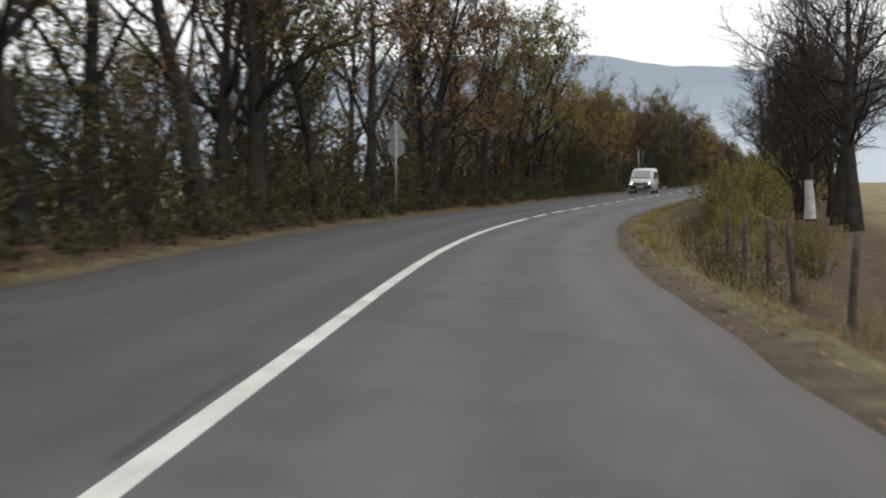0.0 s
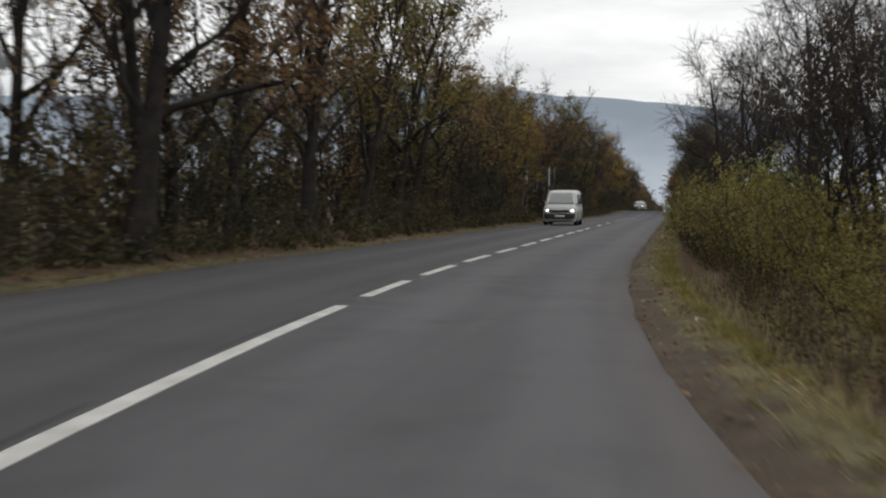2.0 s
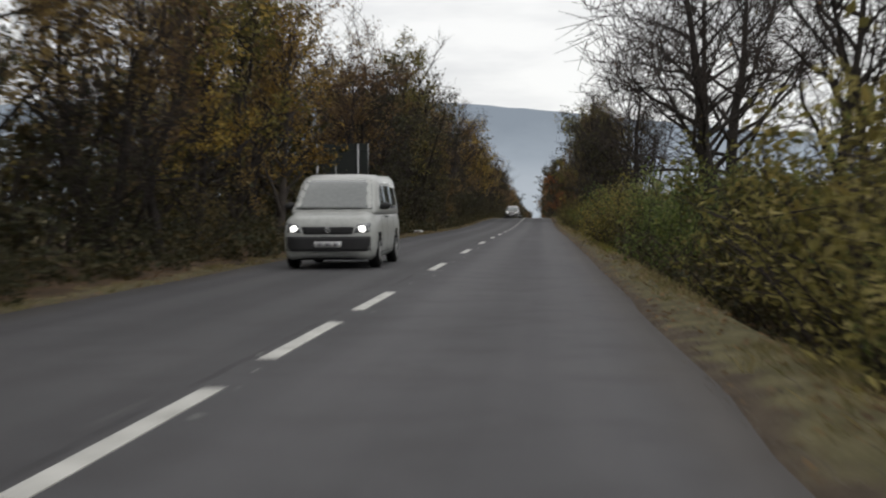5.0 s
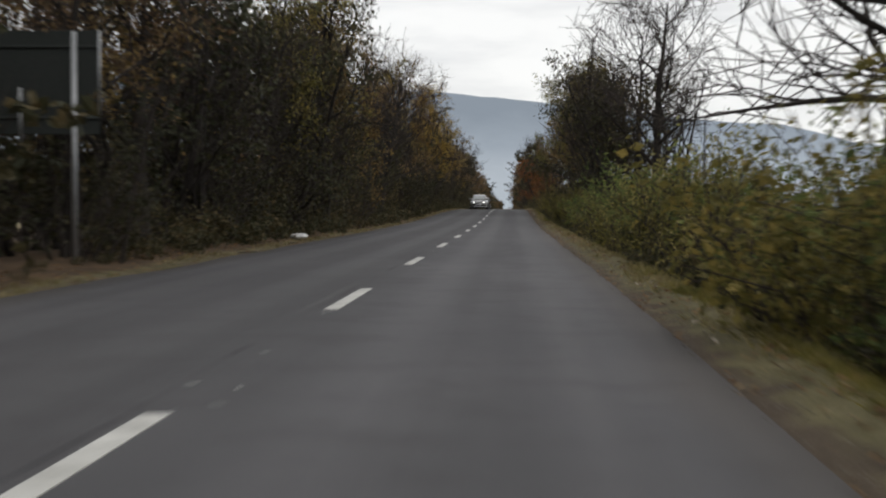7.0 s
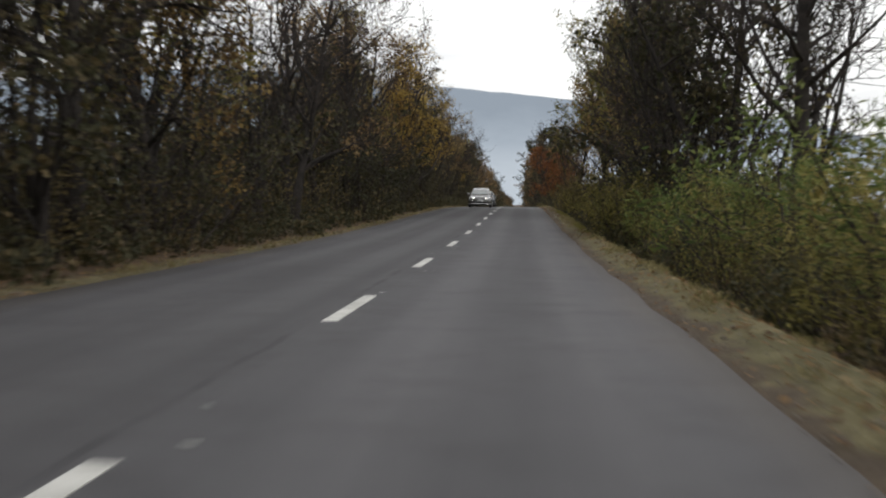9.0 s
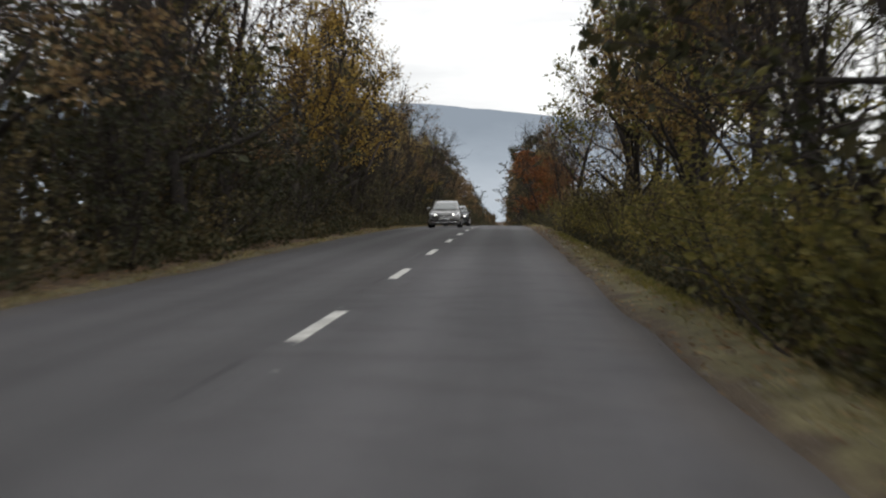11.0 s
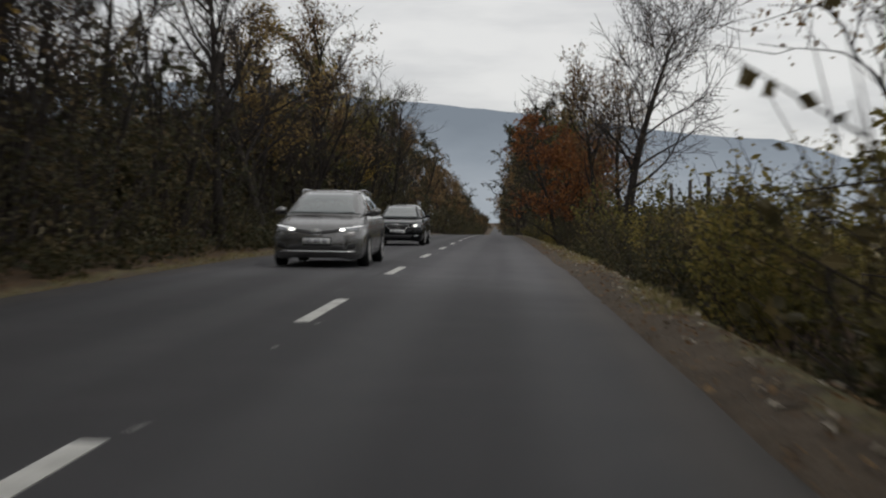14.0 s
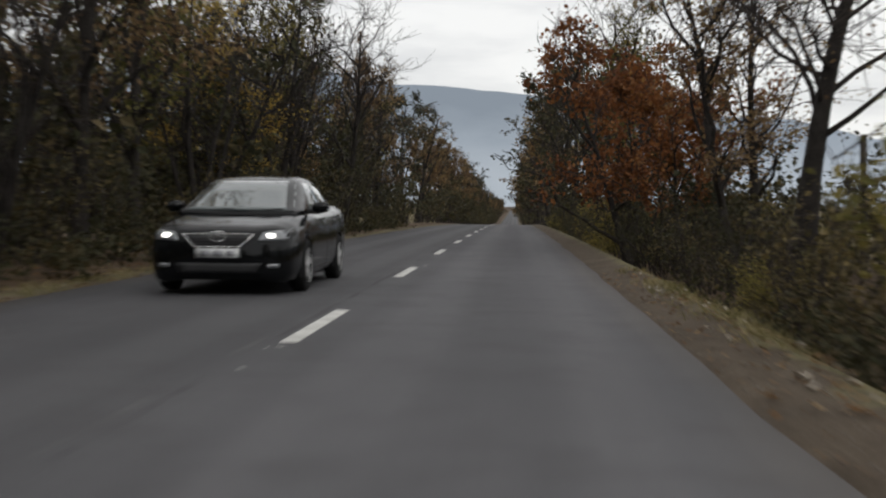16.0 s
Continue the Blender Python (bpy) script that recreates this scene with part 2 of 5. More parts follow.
L_RUST = leaf_material("leaf_rust", [(0.05, (0.09, 0.036, 0.017)), (0.4, (0.17, 0.066, 0.024)), (0.7, (0.25, 0.10, 0.032)), (0.95, (0.32, 0.17, 0.055))])
L_GREEN = leaf_material("leaf_green", [(0.05, (0.055, 0.08, 0.025)), (0.4, (0.115, 0.15, 0.045)), (0.7, (0.19, 0.215, 0.065)), (0.95, (0.32, 0.31, 0.11))])
L_DULL = leaf_material("leaf_dull", [(0.05, (0.04, 0.036, 0.018)), (0.4, (0.084, 0.069, 0.03)), (0.7, (0.138, 0.105, 0.044)), (0.95, (0.23, 0.175, 0.075))], thin=0.32)
# dark foliage; part of the shade under the trees is put into this colour
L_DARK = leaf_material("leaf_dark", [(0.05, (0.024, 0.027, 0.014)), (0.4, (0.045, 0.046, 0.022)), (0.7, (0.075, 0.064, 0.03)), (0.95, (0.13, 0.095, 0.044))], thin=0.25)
L_PALE = leaf_material("leaf_pale", [(0.05, (0.12, 0.11, 0.035)), (0.4, (0.22, 0.195, 0.06)), (0.7, (0.32, 0.275, 0.09)), (0.95, (0.44, 0.37, 0.15))])
L_STRAW = leaf_material("dry_grass", [(0.05, (0.07, 0.07, 0.025)), (0.4, (0.15, 0.135, 0.055)), (0.7, (0.27, 0.225, 0.105)), (0.95, (0.4, 0.34, 0.19))])
L_FALLEN = leaf_material("fallen_leaf", [(0.05, (0.06, 0.032, 0.018)), (0.4, (0.16, 0.085, 0.035)), (0.7, (0.27, 0.165, 0.075)), (0.95, (0.42, 0.33, 0.2))])
STONE = two_scale("gravel_stone", (0.08, 0.068, 0.056), (0.22, 0.195, 0.165), 5.0, 40.0, 0.9, world_space=True)
POST_WOOD = two_scale("weathered_wood", (0.028, 0.023, 0.019), (0.095, 0.08, 0.066), 3.0, 35.0, 0.95, relief=0.5)
WIRE = plain_mat("rusty_wire", (0.16, 0.12, 0.1), 0.6, 0.7)
ZINC = plain_mat("galvanised_steel", (0.42, 0.43, 0.44), 0.5, 0.8)
SIGN_BACK = plain_mat("grey_sign_back", (0.3, 0.31, 0.32), 0.55, 0.3)
BOARD_BACK = plain_mat("dull_board_back", (0.03, 0.034, 0.032), 0.75, 0.0, 0.2)

# ================= the road's line =================
BEND_S = [-20.0, 0.0, 6.0, 12.0, 18.0, 24.0, 30.0, 37.0, 47.0]
BEND_A = [0.218, 0.217, 0.215, 0.2, 0.164, 0.128, 0.09, 0.05, 0.0]
LEFT_EDGE, RIGHT_EDGE = -3.75, 3.04
PROFILE_S = [-2600, -60, -30, -15, 0, 15, 30, 45, 60, 75, 90, 105, 120, 135, 150, 165, 180, 195, 210, 225, 240, 255, 270, 285, 300, 315, 330, 345, 360, 400, 500, 700, 5000]
PROFILE_Z = [0.2, 0.2, 0.11, -0.04, -0.20, -0.31, -0.30, -0.23, -0.15, -0.08, -0.01, 0.06, 0.07, 0.08, 0.11, 0.24, 0.45, 0.62, 0.73, 0.73, 0.69, 0.64, 0.56, 0.45, 0.32, 0.15, -0.07, -0.32, -0.6, -1.45, -3.4, -6.0, -6.5]


LINE_S = np.arange(-20.0, 47.01, 0.25)
LINE_A = np.interp(LINE_S, BEND_S, BEND_A)
LINE_X = np.concatenate([np.cumsum((np.sin(LINE_A) * 0.25)[::-1])[::-1][1:], [0.0]])
LINE_Y = 47.0 - np.concatenate([np.cumsum((np.cos(LINE_A) * 0.25)[::-1])[::-1][1:], [0.0]])


def centre(s):
    """Place and heading (radians to the left of +y) of the middle of the road."""
    if s >= 47.0:
        return 0.0, s, 0.0
    x, y, a = (float(np.interp(s, LINE_S, q)) for q in (LINE_X, LINE_Y, LINE_A))
    if s < -20.0:
        x, y = x + math.sin(a) * (-20.0 - s), y - math.cos(a) * (-20.0 - s)
    return x, y, a


def rise(s):
    """Height of the middle of the road, with the joints of the profile rounded."""
    return float(np.mean(np.interp([s - 5, s - 2.5, s, s + 2.5, s + 5], PROFILE_S, PROFILE_Z)))


def banking(s):
    return 0.03 * float(np.interp(s, [15, 50], [1, 0]))


def widening(s):
    """The bend is a little wider on its inner side."""
    return float(np.interp(s, [18, 45], [0.17, 0.0]))


def cross(s, o):
    """Height of the surface at the distance o from the middle (right is positive)."""
    z = rise(s) - banking(s) * max(-5.0, min(o, 5.0))
    wide = widening(s)
    if o > RIGHT_EDGE + wide:
        z += float(np.interp(o - wide, [3.04, 3.14, 3.5, 3.7, 3.84, 4.15, 4.75, 6.0, 9.0, 14.0, 40.0], [-0.01, -0.03, 0.02, 0.05, 0.03, -0.36, -0.66, -0.66, -0.5, -0.35, -0.3]))
    elif o < LEFT_EDGE:
        z += float(np.interp(-o, [3.75, 3.9, 4.5, 5.5, 7.5, 14.0, 40.0], [-0.01, -0.02, 0.05, 0.12, 0.05, -0.2, -0.3]))
    else:
        z -= 0.008 * abs(o)
    return z


def place(s, o, dz=0.0):
    x, y, a = centre(s)
    return Vector((x + o * math.cos(a), y + o * math.sin(a), cross(s, o) + dz))


def mesh_from(name, verts, faces, materials, smooth=False, mat_index=None):
    me = bpy.data.meshes.new(name)
    me.from_pydata([tuple(v) for v in verts], [], faces)
    for m in materials if isinstance(materials, (list, tuple)) else [materials]:
        me.materials.append(m)
    if mat_index is not None:
        me.polygons.foreach_set("material_index", mat_index)
    if smooth:
        me.polygons.foreach_set("use_smooth", [True] * len(me.polygons))
    me.update()
    return me


def part(name, me, parent, label=""):
    ob = new(name, me)
    ob.parent = parent
    if label:
        ob["label"] = label
    return ob


def bm_part(name, bm, material, parent, label="", smooth=True):
    me = bpy.data.meshes.new(name)
    bm.to_mesh(me)
    bm.free()
    me.materials.append(material)
    if smooth:
        me.polygons.foreach_set("use_smooth", [True] * len(me.polygons))
    return part(name, me, parent, label)


def empty(name, m=None):
    ob = new(name)
    ob.empty_display_size = 0.3
    if m is not None:
        ob.matrix_basis = m
    return ob


def set_lateral(me, values):
    at = me.attributes.new("lateral", "FLOAT", "POINT")
    at.data.foreach_set("value", values)


def strip(name, s_list, o_list, material, dz=0.0, jitter=0.0, rng=None):
    """A sheet along the road with one row a station."""
    verts, faces, lat = [], [], []
    n = len(o_list)
    for s in s_list:
        for o in o_list:
            if o == o_list[-1]:
                o = o + widening(s)
            oo = o + (rng.uniform(-jitter, jitter) if jitter and (o == o_list[0] or o >= o_list[-1]) else 0.0)
            verts.append(place(s, oo, dz))
            lat.append(oo)
    for i in range(len(s_list) - 1):
        for j in range(n - 1):
            a = i * n + j
            faces.append((a, a + 1, a + n + 1, a + n))
    me = mesh_from(name, verts, faces, material, smooth=True)
    set_lateral(me, lat)
    return me


# ================= ground, road, markings =================
rng = random.Random(5)
stations = [-2400, -900, -300, -120] + [s for s in range(-60, 330, 2)] + [s for s in range(330, 720, 10)] + [800, 950, 1200, 1700, 2500, 3900]
cols = [-40, -28, -20, -14, -10, -7.5, -6.4, -5.5, -4.9, -4.4, -4.0, -3.7, -2.0, 0, 1.6, 3.0, 3.14, 3.32, 3.5, 3.7, 3.84, 3.98, 4.15, 4.45, 4.75, 5.4, 6.0, 7.0, 9.0, 11.0, 14.0, 20, 28, 40]
verts, faces, lat = [], [], []
full = [-3000, -700, -150] + cols + [150, 700, 3000]
for s in stations:
    for o in full:
        if abs(o) > 60:
            v = place(s, 40 if o > 0 else -40)
            f = {150: 0.04, 700: 0.25, 3000: 1.0}[abs(o)]
            end = Vector((math.copysign(3000, o), s * 1.0, -0.5))
            v = v.lerp(end, f)
        else:
            inside = LEFT_EDGE < o < RIGHT_EDGE + widening(s)
            v = place(s, o, -0.08 if inside else 0.0)
            if not inside and abs(o) > 3.3:
                v.z += 0.05 * noise.noise(Vector((v.x * 0.9, v.y * 0.9, 3.0))) * min(1.0, (abs(o) - 3.25))
        verts.append(v)
        lat.append(o - widening(s) if o > 2.9 else o)
n = len(full)
for i in range(len(stations) - 1):
    for j in range(n - 1):
        a = i * n + j
        faces.append((a, a + 1, a + n + 1, a + n))
me = mesh_from("ground", verts, faces, GROUND, smooth=True)
set_lateral(me, lat)
ground = tagged(new("ground", me), "brown leaf-strewn verges, a shallow ditch and straw-coloured fields", "ground", kind="structure")

road_s = [-300, -120] + [s for s in range(-60, 330, 2)] + [s for s in range(330, 720, 10)] + [800, 950, 1200, 1700]
road_o = [LEFT_EDGE - 0.03, -3.2, -2.4, -1.6, -0.8, 0, 0.8, 1.6, 2.4, 2.8, RIGHT_EDGE + 0.03]
me = strip("road", road_s, road_o, ASPHALT, 0.0, 0.05, rng)
# a thin broken edge of the carpet on both sides
bm = bmesh.new()
bm.from_mesh(me)
lay = bm.verts.layers.float.get("lateral")
rim = [e for e in bm.edges if e.is_boundary]
made = bmesh.ops.extrude_edge_only(bm, edges=rim)["geom"]
for v in made:
    if isinstance(v, bmesh.types.BMVert):
        v.co.z -= 0.09
bm.to_mesh(me)
bm.free()
road = tagged(new("road", me), "worn grey asphalt country road with polished wheel tracks", "road", kind="structure")


def marking(s0, s1, half=0.07, bevel=False):
    verts, faces = [], []
    steps = max(1, int((s1 - s0) / 1.5))
    for i in range(steps + 1):
        s = s0 + (s1 - s0) * i / steps
        for o in (-half, half):
            verts.append(place(s, o, 0.006))
    k = len(verts)
    for i in range(steps):
        a = 2 * i
        faces.append((a, a + 1, a + 3, a + 2))
    for v in list(verts):
        verts.append(v - Vector((0, 0, 0.008)))
    for i in range(steps):
        a = 2 * i
        faces += [(a + 2, a + 2 + k, a + k, a), (a + 1, a + 1 + k, a + 3 + k, a + 3)]
    faces += [(0, k, k + 1, 1), (k - 2, k - 1, 2 * k - 1, 2 * k - 2)]
    return mesh_from("lane_dash", verts, faces, PAINT)


part("solid_line", marking(-280, 33.95), road, "solid off-white painted centre line")
dash_starts = [35.33 + 4.5 * k for k in range(10)] + [84.86 + 9.0 * k for k in range(36)]
for s in dash_starts:
    part("lane_dash", marking(s, s + 3.0), road)

# flecks left of an older line
rf = random.Random(31)
verts, faces = [], []
for _ in range(90):
    s = rf.choice(dash_starts[:28]) + rf.choice((rf.gauss(-0.3, 0.25), rf.gauss(3.3, 0.3), rf.uniform(3, 9)))
    o, ln, wd = rf.gauss(0.08, 0.1), rf.uniform(0.015, 0.06), rf.uniform(0.015, 0.06)
    k, n = len(verts), rf.randint(5, 8)
    for i in range(n):
        a = 2 * math.pi * i / n
        verts.append(place(s + math.sin(a) * ln * rf.uniform(0.6, 1.1), o + math.cos(a) * wd * rf.uniform(0.6, 1.1), 0.005))
    faces.append(tuple(range(k, k + n)))
tagged(part("paint_flecks", mesh_from("paint_flecks", verts, faces, WORN_PAINT), road, "scattered flecks of worn white paint"), kind="stuff")

# ================= distant mountains =================
RIDGE = [(-180, 3.0), (-90, 3.0), (-40, 2.9), (-25, 2.6), (-18, 2.5), (-15, 2.95), (-13.2, 3.5), (-12, 3.75), (-10, 3.8), (-6, 4.3), (-3, 4.55), (0, 4.85), (3.3, 5.2), (5.5, 5.4), (8, 5.7), (11, 5.95), (16, 5.8), (25, 5.0), (50, 4.0), (90, 3.4), (180, 3.0)]


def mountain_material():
    m, nt, b = base_mat("mountain_painted_haze", 1.0, 0.0, 0.0)
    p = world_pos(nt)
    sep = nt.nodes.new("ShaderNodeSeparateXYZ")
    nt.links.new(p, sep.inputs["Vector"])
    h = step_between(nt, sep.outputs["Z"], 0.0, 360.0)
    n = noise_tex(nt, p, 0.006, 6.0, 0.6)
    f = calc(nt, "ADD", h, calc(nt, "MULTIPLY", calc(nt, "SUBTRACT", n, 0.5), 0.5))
    # haze painted as a glowing colour, paler towards the foot
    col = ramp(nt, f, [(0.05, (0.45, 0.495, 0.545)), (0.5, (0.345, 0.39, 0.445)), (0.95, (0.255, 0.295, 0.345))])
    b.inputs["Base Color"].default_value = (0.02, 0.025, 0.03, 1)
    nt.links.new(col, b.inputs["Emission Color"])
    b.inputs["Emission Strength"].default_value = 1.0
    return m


verts, faces = [], []
angles = [a * 0.75 for a in range(480)]
for a in angles:
    w = (a + 180) % 360 - 180
    el = float(np.interp(w, [r[0] for r in RIDGE], [r[1] for r in RIDGE]))
    dirv = Vector((-math.sin(radians(a)), math.cos(radians(a)), 0))
    el += 0.18 * noise.noise(Vector((w * 0.22, 1.3, 0))) + 0.07 * noise.noise(Vector((w * 0.9, 4.1, 0)))
    for k in range(7):
        f = k / 6
        d = 3300 + 800 * f + 120 * noise.noise(Vector((w * 0.3, f * 4, 7)))
        z = math.tan(radians(el)) * 4100 * (f ** 1.2) - 12 * (1 - f)
        v = dirv * d
        verts.append((v.x, v.y + 120, z))
for i in range(len(angles)):
    j = (i + 1) % len(angles)
    for k in range(6):
        faces.append((i * 7 + k, j * 7 + k, j * 7 + k + 1, i * 7 + k + 1))
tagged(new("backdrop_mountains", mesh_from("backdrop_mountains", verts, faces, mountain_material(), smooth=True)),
       "distant wooded mountain ridge, blue-grey with haze painted in", "mountains", kind="structure")

# ================= trees and shrubs =================


class Wood:
    """Collects tapered tubes and leaves for one plant."""

    def __init__(self, seed):
        self.r = random.Random(seed)
        self.trunk, self.twig, self.leaf = ([], []), ([], []), ([], [])

    def tube(self, into, pts, radii, sides):
        verts, faces = into
        start = len(verts)
        for i, (p, rad) in enumerate(zip(pts, radii)):
            d = (pts[min(i + 1, len(pts) - 1)] - pts[max(i - 1, 0)]).normalized()
            u = d.orthogonal().normalized()
            w = d.cross(u)
            for k in range(sides):
                a = 2 * math.pi * k / sides
                verts.append(p + (u * math.cos(a) + w * math.sin(a)) * rad)
        for i in range(len(pts) - 1):
            for k in range(sides):
                a, b = start + i * sides + k, start + i * sides + (k + 1) % sides
                faces.append((a, b, b + sides, a + sides))

    def limb(self, p, d, length, n, wobble, lift):
        pts = [p.copy()]
        d = d.normalized()
        for i in range(n):
            d = (d + Vector((self.r.gauss(0, wobble), self.r.gauss(0, wobble), self.r.gauss(0, wobble) + lift))).normalized()
            pts.append(pts[-1] + d * (length / n))
        return pts

    def leaf_at(self, p, size, slim=0.36):
        r = self.r
        d = Vector((r.gauss(0, 1), r.gauss(0, 1), r.gauss(-0.3, 0.8))).normalized()
        side = d.orthogonal().normalized()
        side.rotate(Matrix.Rotation(r.uniform(0, 6.28), 3, d))
        n = d.cross(side)
        s = size * r.uniform(0.7, 1.35)
        verts, faces = self.leaf
        k = len(verts)
        verts += [p, p + d * s * 0.5 + side * s * slim + n * s * 0.1, p + d * s, p + d * s * 0.5 - side * s * slim + n * s * 0.1]
        faces += [(k, k + 1, k + 2), (k, k + 2, k + 3)]


def along(pts, t):
    f = t * (len(pts) - 1)
    i = min(int(f), len(pts) - 2)
    return pts[i].lerp(pts[i + 1], f - i), (pts[i + 1] - pts[i]).normalized()


def tree_wood(seed, height=12.0, girth=0.2, spread=3.6, limbs=14, subs=6, twigs=5, leaves=600, leaf=0.13, low=0.22, stems=1, twig_r=0.010, droop=0.0, leaf_from=0.25, steep=(28, 55), fork=0.62):
    w = Wood(seed)
    r = w.r
    ends = []
    for st in range(stems):
        lean = Vector((r.gauss(0, 0.06), r.gauss(0, 0.06), 1)) if stems == 1 else Vector((r.gauss(0, 0.22), r.gauss(0, 0.22), 1))
        hh = height * (0.86 if st == 0 else r.uniform(0.6, 0.8))
        g = girth * (1.0 if st == 0 else r.uniform(0.55, 0.8))
        base = Vector((r.gauss(0, 0.18), r.gauss(0, 0.18), -0.25)) if stems > 1 else Vector((0, 0, -0.25))
        tp = w.limb(base, lean, hh + 0.25, 8, 0.07, 0.05)
        rad = [g * (1.45 if i == 0 else 1.08 if i == 1 else 1.0 - 0.11 * i) for i in range(9)]
        w.tube(w.trunk, tp, [max(0.015, q) for q in rad], 8)
        az = r.uniform(0, 6.28)
        for i in range(max(4, limbs // stems)):
            t = low + (0.97 - low) * (i + r.random() * 0.6) / max(4, limbs // stems)
            t = min(t, 0.97)
            p, d = along(tp, t)
            az += 2.4 + r.gauss(0, 0.35)
            el = radians(r.uniform(*steep) + 18 * t)
            dirv = Vector((math.cos(az) * math.cos(el), math.sin(az) * math.cos(el), math.sin(el)))
            ln = spread * r.uniform(0.8, 1.2) * (1.12 - 0.5 * t)
            lp = w.limb(p, dirv, ln, 6, 0.19, 0.06 - droop)
            lr = g * (fork - 0.4 * t)
            w.tube(w.trunk, lp, [max(0.013, lr * (1 - 0.145 * k)) for k in range(7)], 5)
            for j in range(subs):
                t2 = 0.22 + 0.78 * (j + r.random()) / subs
                p2, d2 = along(lp, min(t2, 0.99))
                sd = (d2 * 0.8 + Vector((r.gauss(0, 0.6), r.gauss(0, 0.6), r.gauss(0.15, 0.45)))).normalized()
                sl = ln * r.uniform(0.28, 0.52) * (1.1 - 0.4 * t2)
                sp = w.limb(p2, sd, sl, 4, 0.2, 0.05 - droop)
                sr = max(0.014, lr * 0.4 * (1 - 0.5 * t2))
                w.tube(w.twig, sp, [sr, sr * 0.8, sr * 0.62, sr * 0.5, 0.009], 3)
                for k in range(twigs):
                    t3 = 0.2 + 0.8 * (k + r.random()) / twigs
                    p3, d3 = along(sp, min(t3, 0.99))
                    td = (d3 * 0.7 + Vector((r.gauss(0, 0.6), r.gauss(0, 0.6), r.gauss(0.1, 0.5)))).normalized()
                    wp = w.limb(p3, td, r.uniform(0.45, 1.0) * (spread / 3.6), 1, 0.2, 0.04 - droop)
                    w.tube(w.twig, wp, [twig_r * 1.25, twig_r * 0.65], 3)
                    ends.append(wp)
    ends_l = [e for e in ends if e[0].z > height * leaf_from] or ends
    full = []
    for i in range(0, len(ends_l), twigs):
        full += [r.random() ** 2.2 + 0.04] * min(twigs, len(ends_l) - i)
    for e in r.choices(ends_l, full, k=leaves):
        p, d = along(e, r.random())
        w.leaf_at(p + Vector((r.gauss(0, 0.13), r.gauss(0, 0.13), r.gauss(0, 0.13))), leaf)
    return w


def shrub_wood(seed, height=2.4, width=1.3, stems=12, twigs=7, leaves=1000, leaf=0.1, arch=0.0, slim=0.36):
    w = Wood(seed)
    r = w.r
    ends = []
    for i in range(stems):
        a = r.uniform(0, 6.28)
        b = Vector((math.cos(a), math.sin(a), 0)) * r.uniform(0, width * 0.45) + Vector((0, 0, -0.2))
        tilt = r.uniform(0.05, 0.6)
        d = Vector((math.cos(a) * tilt, math.sin(a) * tilt, 1))
        sp = w.limb(b, d, height * r.uniform(0.7, 1.08), 5, 0.13, 0.02 - arch)
        g = r.uniform(0.012, 0.026) * (height / 2.4)
        w.tube(w.trunk, sp, [g, g * 0.85, g * 0.7, g * 0.55, g * 0.4, 0.004], 3)
        for k in range(twigs):
            t = 0.12 + 0.88 * (k + r.random()) / twigs
            p, dd = along(sp, min(t, 0.99))
            td = (dd * 0.6 + Vector((r.gauss(0, 0.6), r.gauss(0, 0.6), r.gauss(0.1, 0.4)))).normalized()
            tp = w.limb(p, td, height * r.uniform(0.16, 0.34), 1, 0.18, 0.03 - arch)
            w.tube(w.twig, tp, [0.008, 0.004], 3)
            ends.append(tp)
    full = []
    for i in range(0, len(ends), 3):
        full += [r.random() ** 1.6 + 0.08] * min(3, len(ends) - i)
    for e in r.choices(ends, full, k=leaves):
        p, d = along(e, r.random())
        w.leaf_at(p + Vector((r.gauss(0, 0.09), r.gauss(0, 0.09), r.gauss(0, 0.09))), leaf, slim)
    return w


def plant(name, w, bark, leaf_mat, label, category, group, crown="crown", stem="trunk"):
    """A plant from its wood, kept far below as the first of its kind until it is set out."""
    top = empty(name)
    tagged(part(stem, mesh_from(stem, *w.trunk, bark, smooth=True), top), kind="stuff" if stem != "trunk" else "")
    if w.twig[0]:
        tagged(part("twiggery", mesh_from("twiggery", *w.twig, TWIG, smooth=True), top), kind="stuff")
    if w.leaf[0]:
        tagged(part(crown, mesh_from(crown, *w.leaf, leaf_mat), top), kind="stuff")
    return tagged(top, label, category, group)


TREES = {}


def kind_of_tree(key, bark, leaf_mat, label, n, **kw):
    TREES[key] = [("tree", tree_wood(hash_of(key) + i, **kw), bark, leaf_mat, label, "tree", "trees along the road") for i in range(n)]


def hash_of(text):
    return sum(ord(c) * (i + 7) for i, c in enumerate(text)) * 13


kind_of_tree("bare", BARK, L_BROWN, "tall leafless roadside tree with dark branches and fine twigs", 4, height=11.5, girth=0.19, spread=4.0, limbs=15, subs=7, twigs=5, leaves=90, leaf=0.1)
kind_of_tree("big_bare", BARK, L_BROWN, "large bare broad-crowned tree with a thick dark trunk", 3, height=13.0, girth=0.3, spread=5.2, limbs=22, subs=9, twigs=6, leaves=40, leaf=0.1, low=0.26, steep=(8, 42), twig_r=0.012, fork=0.45)
kind_of_tree("crest", BARK, L_BROWN, "large broad-crowned tree that keeps a few brown leaves", 2, height=13.0, girth=0.27, spread=5.2, limbs=24, subs=9, twigs=7, leaves=800, leaf=0.1, low=0.3, steep=(8, 44), twig_r=0.011, fork=0.4, leaf_from=0.3)
kind_of_tree("oak", BARK, L_BROWN, "broad thick-trunked tree with a ragged crown of brown leaves", 3, height=10.8, girth=0.23, spread=4.8, limbs=12, subs=7, twigs=5, leaves=3000, leaf=0.12, low=0.25, steep=(30, 60), fork=0.46, leaf_from=0.26)
